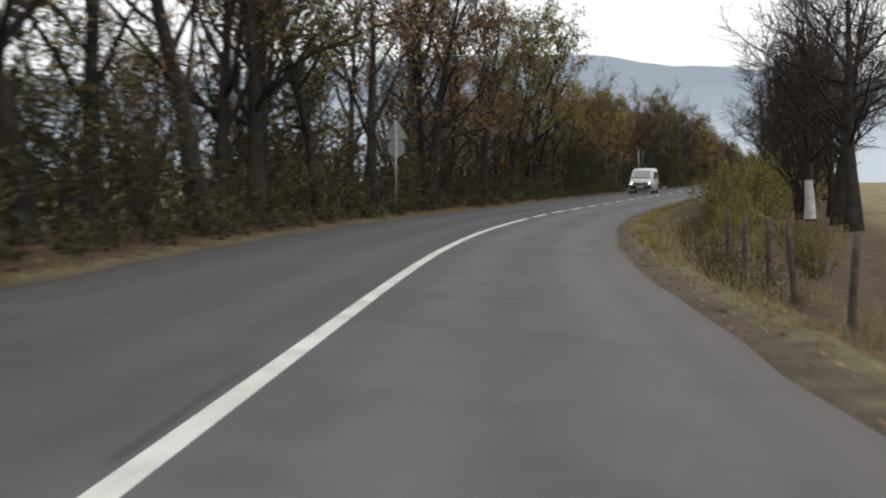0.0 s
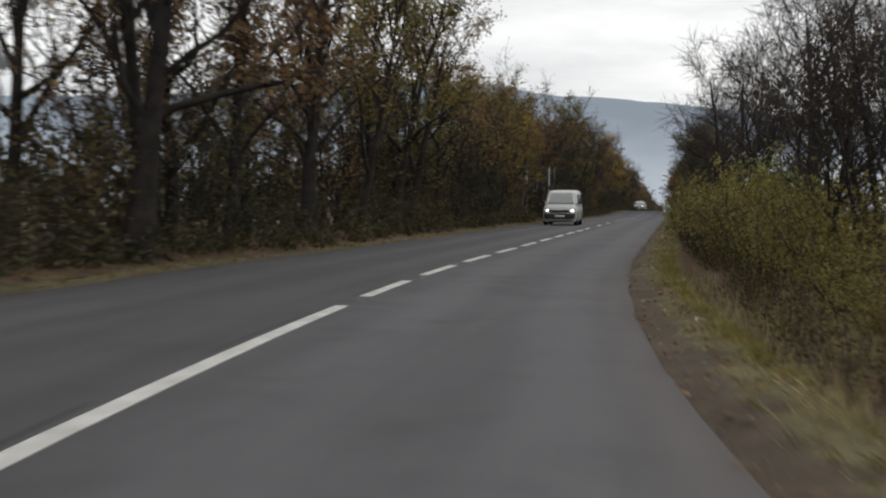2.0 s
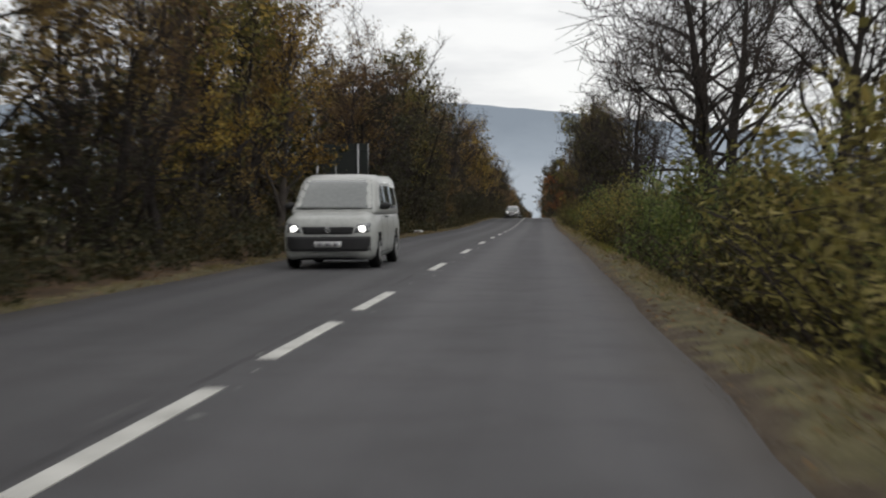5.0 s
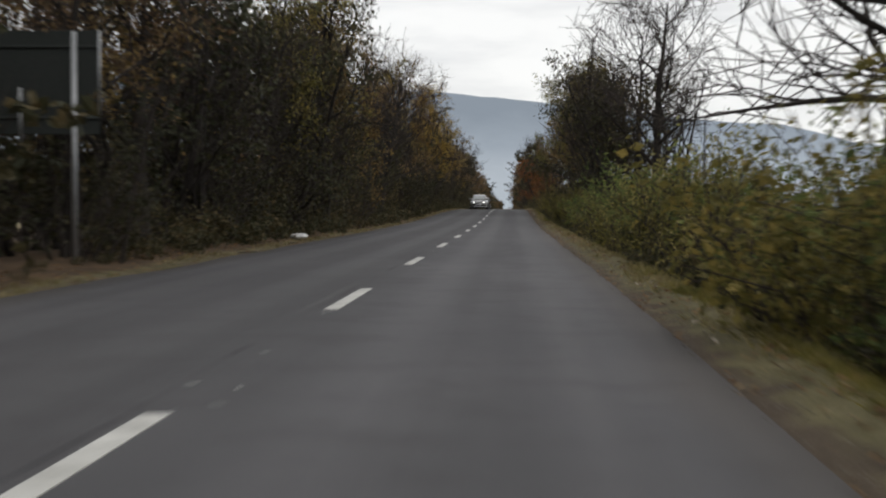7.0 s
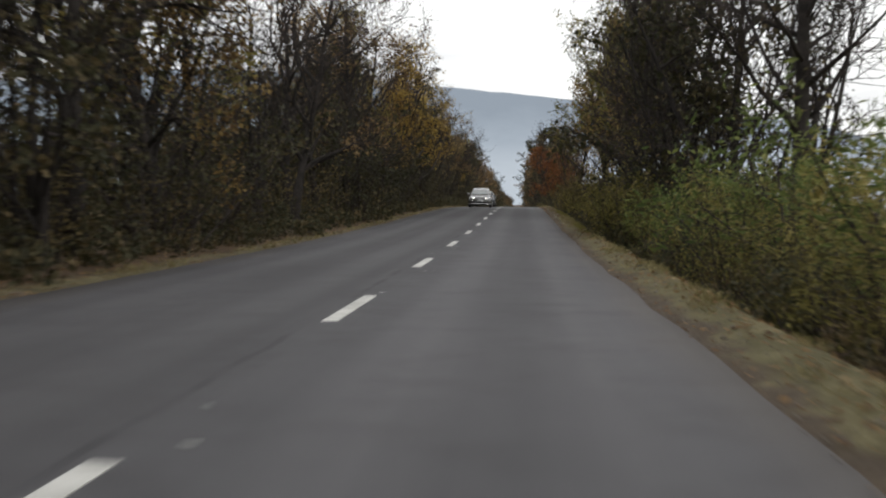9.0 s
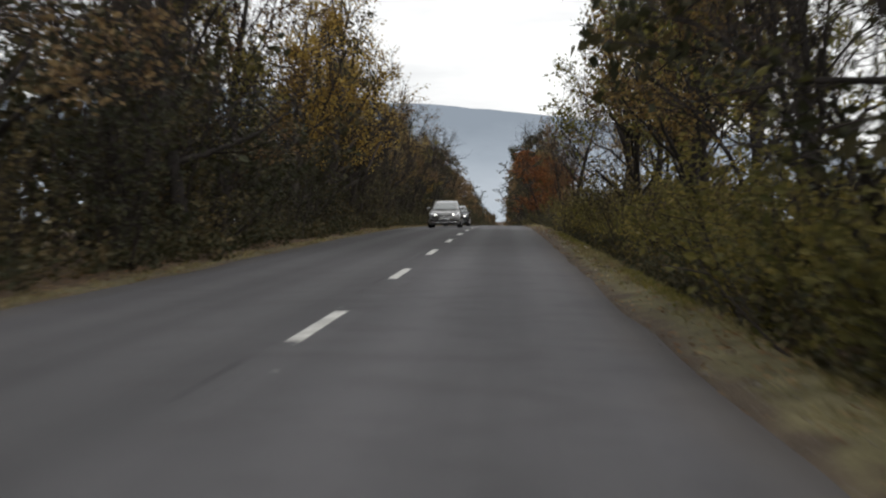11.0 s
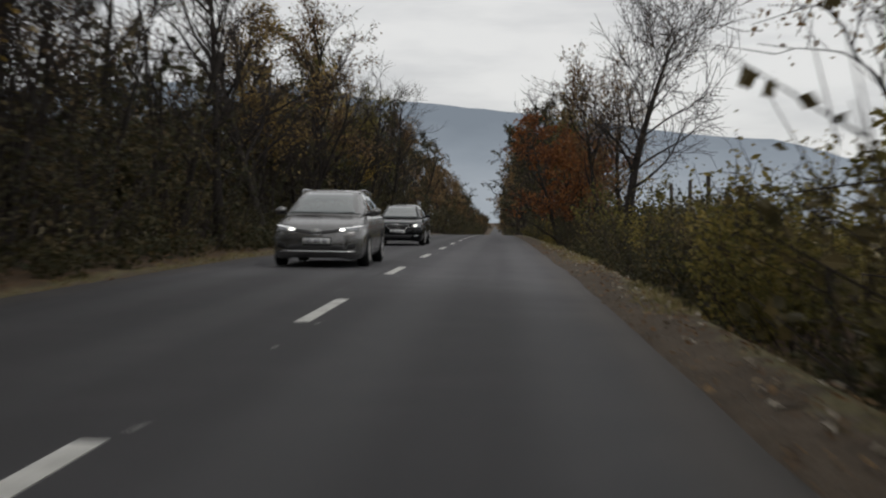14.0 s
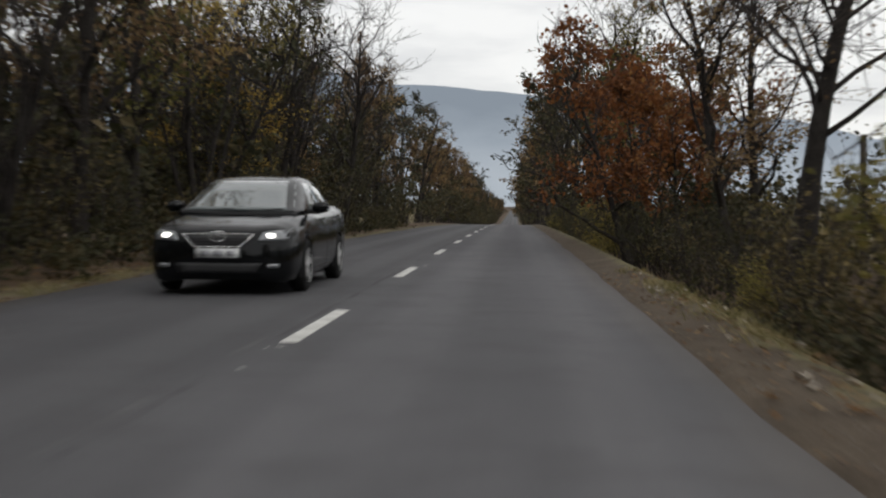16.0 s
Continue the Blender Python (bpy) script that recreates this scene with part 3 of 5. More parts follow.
kind_of_tree("brown", BARK, L_BROWN, "autumn tree with a thin crown of brown leaves", 3, height=10.4, girth=0.15, spread=3.6, limbs=13, subs=6, twigs=4, leaves=3200, leaf=0.12, low=0.22, steep=(32, 62), fork=0.7)
kind_of_tree("olive", BARK, L_OLIVE, "autumn tree with olive-green leaves turning yellow", 3, height=10.2, girth=0.14, spread=3.6, limbs=13, subs=6, twigs=4, leaves=3400, leaf=0.12, low=0.22, steep=(32, 62), fork=0.7)
kind_of_tree("full", BARK, L_OLIVE, "leafy tree with olive and yellow autumn leaves", 2, height=11.0, girth=0.16, spread=3.9, limbs=16, subs=6, twigs=5, leaves=6800, leaf=0.115, low=0.14, leaf_from=0.12, steep=(24, 58), fork=0.5)
kind_of_tree("lush", BARK, L_LUSH, "leafy tree with pale olive and yellow autumn leaves", 3, height=11.0, girth=0.16, spread=3.9, limbs=16, subs=6, twigs=5, leaves=5600, leaf=0.115, low=0.16, leaf_from=0.14, steep=(26, 58), fork=0.5)
kind_of_tree("gold", BARK_GREY, L_GOLD, "roadside tree with golden-yellow autumn leaves", 3, height=9.4, spread=3.5, limbs=14, subs=6, twigs=4, leaves=4300, leaf=0.115, low=0.13, steep=(28, 58))
kind_of_tree("amber", BARK, L_AMBER, "leafy roadside tree in amber and brown autumn colour", 3, height=9.8, girth=0.15, spread=3.7, limbs=15, subs=6, twigs=5, leaves=5000, leaf=0.115, low=0.15, leaf_from=0.12, steep=(28, 58), fork=0.6)
kind_of_tree("rust", BARK, L_RUST, "small tree with rust-orange autumn leaves", 2, height=7.2, girth=0.12, spread=2.7, limbs=15, subs=5, twigs=4, leaves=3600, leaf=0.14, stems=2, low=0.1)
kind_of_tree("stems", BARK, L_DARK, "clump of slender dark trunks with few leaves", 3, height=10.2, girth=0.13, spread=2.5, limbs=18, subs=5, twigs=4, leaves=600, leaf=0.1, stems=4, low=0.3, steep=(35, 60))
kind_of_tree("dense", BARK, L_DARK, "dense dark-twigged small tree with withered leaves", 3, height=8.2, girth=0.13, spread=2.9, limbs=18, subs=5, twigs=4, leaves=2300, leaf=0.14, stems=3, low=0.1, leaf_from=0.1)
kind_of_tree("sapling", BARK, L_BROWN, "thin young tree with a haze of brown leaves", 3, height=6.6, girth=0.07, spread=2.3, limbs=20, subs=5, twigs=4, leaves=1500, leaf=0.1, stems=4, low=0.12, leaf_from=0.1, steep=(30, 62), twig_r=0.012)
kind_of_tree("sapling_olive", BARK, L_OLIVE, "thin young tree with yellowing olive leaves", 2, height=6.2, girth=0.07, spread=2.3, limbs=20, subs=5, twigs=4, leaves=1700, leaf=0.1, stems=4, low=0.12, leaf_from=0.08, steep=(30, 62), twig_r=0.012)
kind_of_tree("twiggy", BARK, L_DULL, "leafless many-stemmed small tree with a dark haze of fine twigs", 3, height=8.6, girth=0.11, spread=3.0, limbs=24, subs=7, twigs=6, leaves=220, leaf=0.09, stems=4, low=0.12, leaf_from=0.1, steep=(30, 62), twig_r=0.009)
kind_of_tree("far_dark", BARK, L_DARK, "dark bare tree in the far avenue", 2, height=11.5, spread=3.8, limbs=9, subs=4, twigs=3, leaves=1500, leaf=0.2, twig_r=0.03)
kind_of_tree("far_mix", BARK, L_BROWN, "brown autumn tree in the far avenue", 2, height=11.0, spread=3.8, limbs=9, subs=4, twigs=3, leaves=1800, leaf=0.22, twig_r=0.03)

SHRUBS = {}


def kind_of_shrub(key, leaf_mat, label, n, **kw):
    SHRUBS[key] = [("shrub", shrub_wood(hash_of(key) + i, **kw), TWIG, leaf_mat, label, "shrub", "undergrowth beside the road") for i in range(n)]


kind_of_shrub("green", L_GREEN, "leafy yellow-green shrub growing out of the ditch", 4, height=2.3, width=1.6, stems=15, twigs=8, leaves=3500, leaf=0.085, slim=0.25)
kind_of_shrub("oliveb", L_OLIVE, "olive-brown autumn shrub growing out of the ditch", 3, height=2.4, width=1.6, stems=15, twigs=7, leaves=2500, leaf=0.085, slim=0.3)
kind_of_shrub("brownb", L_DULL, "half-bare brown shrub beside the road", 3, height=2.6, width=1.5, stems=16, twigs=8, leaves=800, leaf=0.1)
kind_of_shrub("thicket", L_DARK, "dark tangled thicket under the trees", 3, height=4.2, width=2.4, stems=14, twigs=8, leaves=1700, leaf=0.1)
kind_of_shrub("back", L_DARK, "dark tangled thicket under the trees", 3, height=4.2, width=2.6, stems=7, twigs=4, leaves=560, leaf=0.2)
kind_of_shrub("shoot", L_GREEN, "tall leafy shoots standing above the hedge", 3, height=3.3, width=0.9, stems=7, twigs=8, leaves=650, leaf=0.17, slim=0.16)
kind_of_shrub("pale", L_PALE, "loose yellowing shrub with long thin shoots", 3, height=2.9, width=1.5, stems=16, twigs=8, leaves=1300, leaf=0.13, slim=0.16)
kind_of_shrub("leggy", L_OLIVE, "tall ragged shrub with half its leaves gone", 3, height=3.2, width=1.2, stems=9, twigs=9, leaves=900, leaf=0.1, slim=0.28)
kind_of_shrub("scrub", L_DULL, "low dry brown scrub", 3, height=1.0, width=1.2, stems=14, twigs=5, leaves=260, leaf=0.07)
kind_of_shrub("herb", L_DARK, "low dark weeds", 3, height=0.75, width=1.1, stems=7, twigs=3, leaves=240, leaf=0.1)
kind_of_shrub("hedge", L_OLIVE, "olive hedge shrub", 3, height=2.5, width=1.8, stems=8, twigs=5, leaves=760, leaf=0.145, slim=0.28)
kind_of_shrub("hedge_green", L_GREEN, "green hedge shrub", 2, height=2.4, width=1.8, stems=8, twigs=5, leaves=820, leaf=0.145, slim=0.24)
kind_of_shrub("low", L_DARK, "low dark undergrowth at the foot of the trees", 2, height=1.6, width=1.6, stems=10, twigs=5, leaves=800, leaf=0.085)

FIRST = {}


def set_out(table, key, s, o, scale=1.0, turn=None, which=None, sink=0.0, squash=1.0):
    """One more plant of a kind, at its place along the road."""
    specs = table[key]
    i = rng.randrange(len(specs)) if which is None else which % len(specs)
    p = place(s, o, -sink)
    m = Matrix.LocRotScale(p, Euler((rng.gauss(0, 0.02), rng.gauss(0, 0.02), rng.uniform(0, 6.28) if turn is None else turn)), (scale, scale, scale * squash))
    if (key, i) not in FIRST:
        FIRST[key, i] = plant(*specs[i], stem="trunk" if table is TREES else "stem_clump", crown="crown" if table is TREES else "foliage")
        FIRST[key, i].matrix_basis = m
        return FIRST[key, i]
    src = FIRST[key, i]
    keep = src.scale.copy()
    src.scale = (1, 1, 1)
    ob = copy_thing(src, m)
    src.scale = keep
    return ob


def pick(weights):
    keys, ws = zip(*weights)
    return rng.choices(keys, ws)[0]


HEAP = {}


def heap_up(key, s, o, scale=1.0, squash=1.0):
    """One more shrub of a kind into the joined undergrowth behind, which nobody could count."""
    name, w, bark, leaf_mat, *_ = SHRUBS[key][rng.randrange(len(SHRUBS[key]))]
    m = np.array(Matrix.LocRotScale(place(s, o), Euler((0, 0, rng.uniform(0, 6.28))), (scale, scale, scale * squash)))
    for (verts, faces), mat_ in ((w.trunk, bark), (w.leaf, leaf_mat)):
        store = HEAP.setdefault(mat_.name, (mat_, [], [], [0]))
        v = np.array([tuple(p) for p in verts]) @ m[:3, :3].T + m[:3, 3]
        store[1].append(v)
        k = store[3][0]
        store[2].extend(tuple(a + k for a in f) for f in faces)
        store[3][0] += len(v)


# the avenue's left side: two rows of trees over a dark thicket
def left_height(s):
    """The avenue's left side is lower in some stretches."""
    return float(np.interp(s, [66, 76, 100, 118, 130, 142, 158, 172, 205, 218], [1.0, 0.76, 0.72, 0.76, 0.88, 0.92, 0.84, 0.94, 0.96, 0.86]))


def left_kinds(s):
    if s < 40:
        return [("bare", 4), ("stems", 2), ("oak", 3), ("olive", 2), ("brown", 1)]
    if s < 70:
        return [("olive", 3), ("oak", 4), ("brown", 4), ("bare", 2)]
    if s < 98:
        return [("brown", 4), ("olive", 2), ("amber", 3), ("twiggy", 1)]
    if s < 118:
        return [("brown", 3), ("oak", 3), ("twiggy", 2), ("amber", 2)]
    if s < 142:
        return [("full", 2), ("dense", 4), ("olive", 1), ("bare", 1), ("twiggy", 4)]
    if s < 151:
        return [("amber", 5), ("olive", 1)]
    if s < 187:
        return [("bare", 5), ("twiggy", 5), ("brown", 1)]
    if s < 238:
        return [("bare", 6), ("stems", 3), ("twiggy", 2), ("brown", 1)]
    return [("bare", 3), ("stems", 2), ("dense", 4), ("olive", 3), ("brown", 3)]


def back_kinds(s):
    """The second row, behind the first."""
    if s < 60:
        return [("stems", 1), ("bare", 3), ("brown", 1)]
    if s < 120:
        return [("brown", 3), ("bare", 3), ("dense", 1)]
    if s < 141:
        return [("dense", 3), ("full", 2), ("olive", 2)]
    if s < 240:
        return [("bare", 4), ("stems", 2), ("twiggy", 3)]
    return [("far_dark", 3), ("far_mix", 2)]


s = 0.0
while s < 290:
    if 187 < s < 201:
        s = 201.0
    set_out(TREES, pick(left_kinds(s)), s, (-8.2 if 96 < s < 110 else -7.6 if 175 < s < 187 else -5.75) + rng.uniform(-0.6, 0.6), rng.uniform(0.85, 1.1) * left_height(s))
    s += rng.uniform(3.0, 5.2) * (1.25 if s < 60 else 1.0)
s = -2.0
while s < 290:
    set_out(TREES, pick(back_kinds(s)), s, -10.4 + rng.uniform(-1.4, 1.4), rng.uniform(0.75, 1.0) * left_height(s))
    s += rng.uniform(6.5, 11.0) * (1.7 if 141 < s < 240 else 1.0)
s = 2.0
while s < 290:
    set_out(TREES, pick([("sapling", 4), ("sapling_olive", 2), ("dense", 1)] if 60 < s < 110 else [("sapling", 3), ("sapling_olive", 3)] if s < 60 else [("sapling", 3), ("dense", 3), ("stems", 2)] if s < 200 else [("sapling", 5), ("twiggy", 4), ("sapling_olive", 1)]), s, (-9.4 if 94 < s < 112 else -7.9) + rng.uniform(-0.8, 0.8), rng.uniform(0.75, 1.15) * (0.85 if s < 60 else 1.0 if s < 110 else 1.12))
    s += rng.uniform(2.6, 4.2) * (1.0 if s < 75 else 2.6 if 128 < s < 160 else 2.4 if 194 < s < 240 else 1.5)
s = 0.0
while s < 290:
    k = pick([("thicket", 2), ("low", 5), ("brownb", 3)] if s < 70 else [("thicket", 4), ("low", 5), ("brownb", 1.5)])
    (set_out if s < 240 else lambda t, *a: heap_up(*a))(SHRUBS, "low" if 97 < s < 110 else k, s, (-7.3 if 96 < s < 110 else -5.5) + rng.uniform(-0.4, 0.4), rng.uniform(0.55, 0.95))
    s += rng.uniform(1.7, 3.0)
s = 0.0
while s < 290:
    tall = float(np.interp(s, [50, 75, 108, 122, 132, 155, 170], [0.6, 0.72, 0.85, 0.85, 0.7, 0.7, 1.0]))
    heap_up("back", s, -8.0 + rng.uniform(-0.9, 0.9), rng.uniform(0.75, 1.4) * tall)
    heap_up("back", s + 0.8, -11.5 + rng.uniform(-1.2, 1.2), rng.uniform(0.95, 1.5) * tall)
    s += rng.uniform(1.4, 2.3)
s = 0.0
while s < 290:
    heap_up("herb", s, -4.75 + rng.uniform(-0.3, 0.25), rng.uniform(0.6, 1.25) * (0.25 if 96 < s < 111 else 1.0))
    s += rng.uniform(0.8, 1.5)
for s, o, key, sc in ((8, -4.9, "oak", 1.05), (23, -5.4, "oak", 0.95), (40.3, -4.9, "oak", 1.0), (52.7, -5.6, "oak", 0.95), (119, -6.3, "dense", 1.1), (123.5, -6.1, "dense", 1.05), (139, -5.6, "bare", 0.95), (194.5, -6.6, "gold", 1.0), (184.7, -7.0, "oak", 1.0), (181, -8.0, "full", 1.0), (178, -7.4, "dense", 1.2), (131, -6.2, "full", 0.95), (136, -6.4, "dense", 1.15), (126.5, -7.4, "twiggy", 1.1), (202.5, -5.3, "amber", 0.85), (199.5, -5.9, "gold", 1.12), (207.2, -7.2, "gold", 1.1), (144.5, -5.7, "amber", 0.95), (66, -6.2, "olive", 1.1), (84, -6.0, "amber", 0.8), (92, -6.2, "gold", 0.78), (98, -5.6, "gold", 0.72), (106, -8.2, "amber", 0.85), (115, -6.2, "amber", 0.8), (97, -6.4, "amber", 0.75), (101.5, -7.2, "oak", 0.85), (104.5, -7.6, "amber", 0.85), (229, -5.8, "amber", 0.8), (252, -6.2, "gold", 0.75), (3.0, -5.6, "big_bare", 0.85), (18, -7.2, "oak", 1.0), (27, -6.6, "oak", 1.1), (31, -8.2, "dense", 1.2), (48, -7.4, "brown", 1.1)):
    set_out(TREES, key, s, o, sc)


# the right side: shrubs out of the ditch, and looser trees behind them
def right_shrubs(s):
    if s < 57:
        return [("oliveb", 4), ("pale", 5), ("brownb", 1)]
    if s < 67:
        return [("oliveb", 4), ("brownb", 3), ("green", 1)]
    if s < 83:
        return [("green", 2), ("pale", 3), ("oliveb", 4)]
    if s < 146:
        return [("green", 6), ("oliveb", 2), ("brownb", 1), ("pale", 8 if s > 108 else 1), ("leggy", 0.7)]
    if s < 196:
        return [("oliveb", 5), ("green", 2), ("brownb", 1), ("leggy", 1)]
    if s < 214:
        return [("brownb", 3), ("oliveb", 4), ("green", 1), ("thicket", 1)]
    return [("brownb", 3), ("thicket", 5), ("oliveb", 2)]


def swell(s, k=0.0):
    """Slow rise and fall of the hedge's height along the road."""
    return 1.0 + 0.75 * noise.noise(Vector((s * 0.13, 4.0 + k, 0.0))) + 0.45 * noise.noise(Vector((s * 0.41, 8.0 + k, 0.0)))


s = 20.0
while s < 315:
    k = pick(right_shrubs(s))
    big = 0.46 if s < 28 else 0.54 if s < 44 else 0.82 if s < 55 else 0.85 if s < 67 else 1.35 if s < 83 else 1.0 if s < 108 else 0.92 if s < 150 else 0.95 if s < 212 else 0.78
    sc = rng.uniform(0.8, 1.15) * (0.6 if k == "thicket" else 0.8 if k in ("pale", "leggy") else 1.0) * big * min(swell(s), 1.2 if 87 < s < 146 else 1.5)
    sc = min(sc, 1.0 if k in ("pale", "leggy") else 1.4)
    (set_out if s < 250 else lambda t, *a: heap_up(*a))(SHRUBS, k, s, (5.35 if s > 56 else 6.5 if s > 28 else 7.1) + rng.uniform(-0.45, 0.9), sc)
    s += rng.uniform(1.5, 2.5) * (1.1 if s < 28 else 0.9)
s = 60.0
while s < 315:
    k = "pale" if 108 < s < 146 and rng.random() < 0.35 else "hedge_green" if 70 < s < 150 and rng.random() < 0.65 else "hedge" if s < 214 else "leggy" if s < 250 else "back"
    heap_up(k, s, 8.2 + rng.uniform(-0.8, 0.9), rng.uniform(0.85, 1.25) * min(1.25, swell(s, 3.0)) * (0.75 if s < 67 else 1.3 if s < 83 else 0.95 if s < 108 else 0.8 if s < 146 else 1.05 if s < 214 else 0.58 if s < 250 else 0.6))
    s += rng.uniform(1.4, 2.4)
s = 14.0
while s < 240:
    heap_up("scrub" if s < 62 else "herb" if rng.random() < 0.5 else "low", s, (5.4 if s < 56 else 4.8) + rng.uniform(-0.3, 0.4), rng.uniform(0.55, 0.95))
    s += rng.uniform(0.9, 1.7)
for s, o, key, sc in ((92, 6.6, "shoot", 0.9), (101, 6.3, "shoot", 1.0), (109, 6.9, "shoot", 0.8), (117, 6.2, "shoot", 0.8), (123, 6.4, "shoot", 0.8), (126, 6.0, "shoot", 1.1), (128, 6.9, "shoot", 1.15), (119, 7.0, "pale", 1.1), (124.5, 6.4, "pale", 1.05), (128, 7.2, "pale", 1.15), (131, 6.5, "pale", 1.0), (72, 6.2, "pale", 1.25), (76, 6.6, "pale", 1.15), (120, 6.9, "shoot", 0.8), (134, 6.2, "shoot", 1.1), (140.5, 6.8, "shoot", 1.15), (112, 6.2, "shoot", 0.8), (131, 6.6, "shoot", 0.95), (138, 6.3, "shoot", 1.05), (143, 6.1, "shoot", 1.1), (213, 6.4, "oliveb", 1.15), (214.5, 6.8, "leggy", 0.75), (228, 6.3, "oliveb", 1.35)):
    set_out(SHRUBS, key, s, o, sc)
RIGHT_TREES = [
    (38, 10.4, "big_bare", 0.85), (43, 10.2, "big_bare", 0.8), (46.5, 9.3, "bare", 0.9), (49, 8.8, "twiggy", 0.95), (51, 10.2, "bare", 0.9), (55, 9.0, "twiggy", 1.05), (60, 10.6, "big_bare", 0.75), (62, 8.8, "twiggy", 1.05), (68, 10.8, "bare", 0.85), (74, 9.6, "twiggy", 0.85), (78, 9.8, "big_bare", 0.9), (84.5, 10.8, "big_bare", 0.85), (86, 8.4, "twiggy", 1.05), (89, 8.0, "bare", 0.9), (97, 6.8, "big_bare", 0.85), 
    (112.8, 8.3, "big_bare", 1.0), (108.7, 9.0, "big_bare", 1.0),
    (155, 9.8, "stems", 1.0), (150.2, 8.5, "big_bare", 1.0), (153.5, 7.6, "dense", 1.2), (158, 6.8, "twiggy", 1.3), (156, 6.5, "dense", 1.2), (160, 8.4, "bare", 1.1), (162, 6.4, "dense", 1.2), (167, 6.8, "twiggy", 1.2), (171, 7.6, "lush", 0.95), (176, 7.6, "amber", 1.1), (183, 7.4, "amber", 1.1), (191, 7.8, "amber", 1.05), (180, 7.2, "lush", 1.05), (185, 7.3, "lush", 1.08), (189.5, 7.6, "amber", 1.1), (193, 6.7, "lush", 1.05), (197.5, 7.2, "olive", 1.1), (202, 8.4, "oak", 1.0), (206.4, 7.5, "oak", 0.85), (209, 8.6, "stems", 0.8),
    (243.2, 7.1, "crest", 0.9), (252, 5.9, "rust", 0.95), (256, 5.2, "rust", 1.1), (261, 5.4, "rust", 1.1), (247, 6.6, "brown", 0.85), (249.5, 7.6, "oak", 0.75), (266, 6.5, "olive", 0.9), (271, 6.2, "dense", 1.1), (275, 6.6, "bare", 1.0), (280, 6.6, "olive", 0.95), (285, 6.4, "bare", 1.05), (290, 6.0, "dense", 1.2),
]
for s, o, key, sc in RIGHT_TREES:
    t = set_out(TREES, key, s, o, sc, which=0 if s == 46.5 else 1 if key == "crest" else None)
    if s == 46.5:
        lime_tree = t

# the far avenue
for side in (-1, 1):
    s = 296.0
    while s < 1000:
        set_out(TREES, pick([("far_dark", 3), ("far_mix", 2)]), s, side * (7.0 if side < 0 else 5.1) + rng.uniform(-0.4, 0.4), rng.uniform(0.8, 1.0) * (1.0 if side < 0 else 1.25))
        s += rng.uniform(6.0, 9.0) * (1 if s < 500 else 1.8)
    s = 296.0
    while s < 700:
        heap_up("back", s, side * 6.4 + rng.uniform(-0.4, 0.4), rng.uniform(0.8, 1.2))
        s += rng.uniform(4.0, 6.0)

# a second belt of undergrowth behind the right-hand trees near the crest
s = 228.0
while s < 275:
    heap_up("back", s, 10.0 + rng.uniform(-0.9, 0.9), rng.uniform(0.5, 0.78))
    s += rng.uniform(1.2, 2.0)

thicket = tagged(empty("undergrowth"), "tangled dark undergrowth and hedge shrubs behind the front row", "undergrowth", kind="stuff")
for mat_, vs, fs, _ in HEAP.values():
    tagged(part("undergrowth_layer", mesh_from("undergrowth_layer", np.concatenate(vs).tolist(), fs, mat_), thicket), kind="stuff")

# limewash round the foot of one trunk
foot = TREES["bare"][0][1].trunk[0][:24]
bm = bmesh.new()
rings = []
for ring, f in ((0, 0.3), (0, 0.65), (1, 0.0), (1, 0.35), (1, 0.66)):
    low_, high = foot[ring * 8:ring * 8 + 8], foot[ring * 8 + 8:ring * 8 + 16]
    pts = [p.lerp(q, f) for p, q in zip(low_, high)]
    mid_ = sum(pts, Vector()) / 8
    rings.append([bm.verts.new(mid_ + (p - mid_) * 1.03) for p in pts])
for r0, r1 in zip(rings, rings[1:]):
    for k in range(8):
        bm.faces.new((r0[k], r0[(k + 1) % 8], r1[(k + 1) % 8], r1[k]))
bm_part("limewash_band", bm, LIME, lime_tree, "flaking white limewash round the trunk")

# ================= verge: grass, fallen leaves, stones =================


def scatter(name, n, shape, material, label, category, seed):
    r = random.Random(seed)
    verts, faces = [], []
    for _ in range(n):
        shape(r, verts, faces)
    return tagged(new(name, mesh_from(name, verts, faces, material)), label, category, kind="stuff")


def verge_spot(r, side, lo, hi, s0=-4.0, s1=240.0):
    s = r.uniform(s0, s1)
    o = side * r.uniform(lo, hi)
    if side > 0:
        o += widening(s)
    return place(s, o), s, o


def grass_tuft(r, verts, faces):
    if r.random() < 0.72:
        p, s, o = verge_spot(r, 1, 3.4, 3.95) if r.random() < 0.55 else verge_spot(r, 1, 3.68, 3.9)
    else:
        p, s, o = verge_spot(r, -1, 3.9, 4.3)
    patch_ = noise.noise(Vector((p.x * 0.5, p.y * 0.25, 9.0)))
    if patch_ < -0.12:
        return
    for _ in range(r.randint(5, 9)):
        b = p + Vector((r.gauss(0, 0.05), r.gauss(0, 0.05), -0.01))
        h = r.uniform(0.03, 0.10) * (1.2 + patch_)
        lean = Vector((r.gauss(0, 0.6), r.gauss(0, 0.6), 1)).normalized()
        side = Vector((r.gauss(0, 1), r.gauss(0, 1), 0)).normalized() * 0.006
        k = len(verts)
        verts.extend([b - side, b + side, b + lean * h * 0.6 + side * 0.7, b + lean * h + Vector((lean.x, lean.y, 0)) * h * 0.35])
        faces.append((k, k + 1, k + 2))
        faces.append((k, k + 2, k + 3))


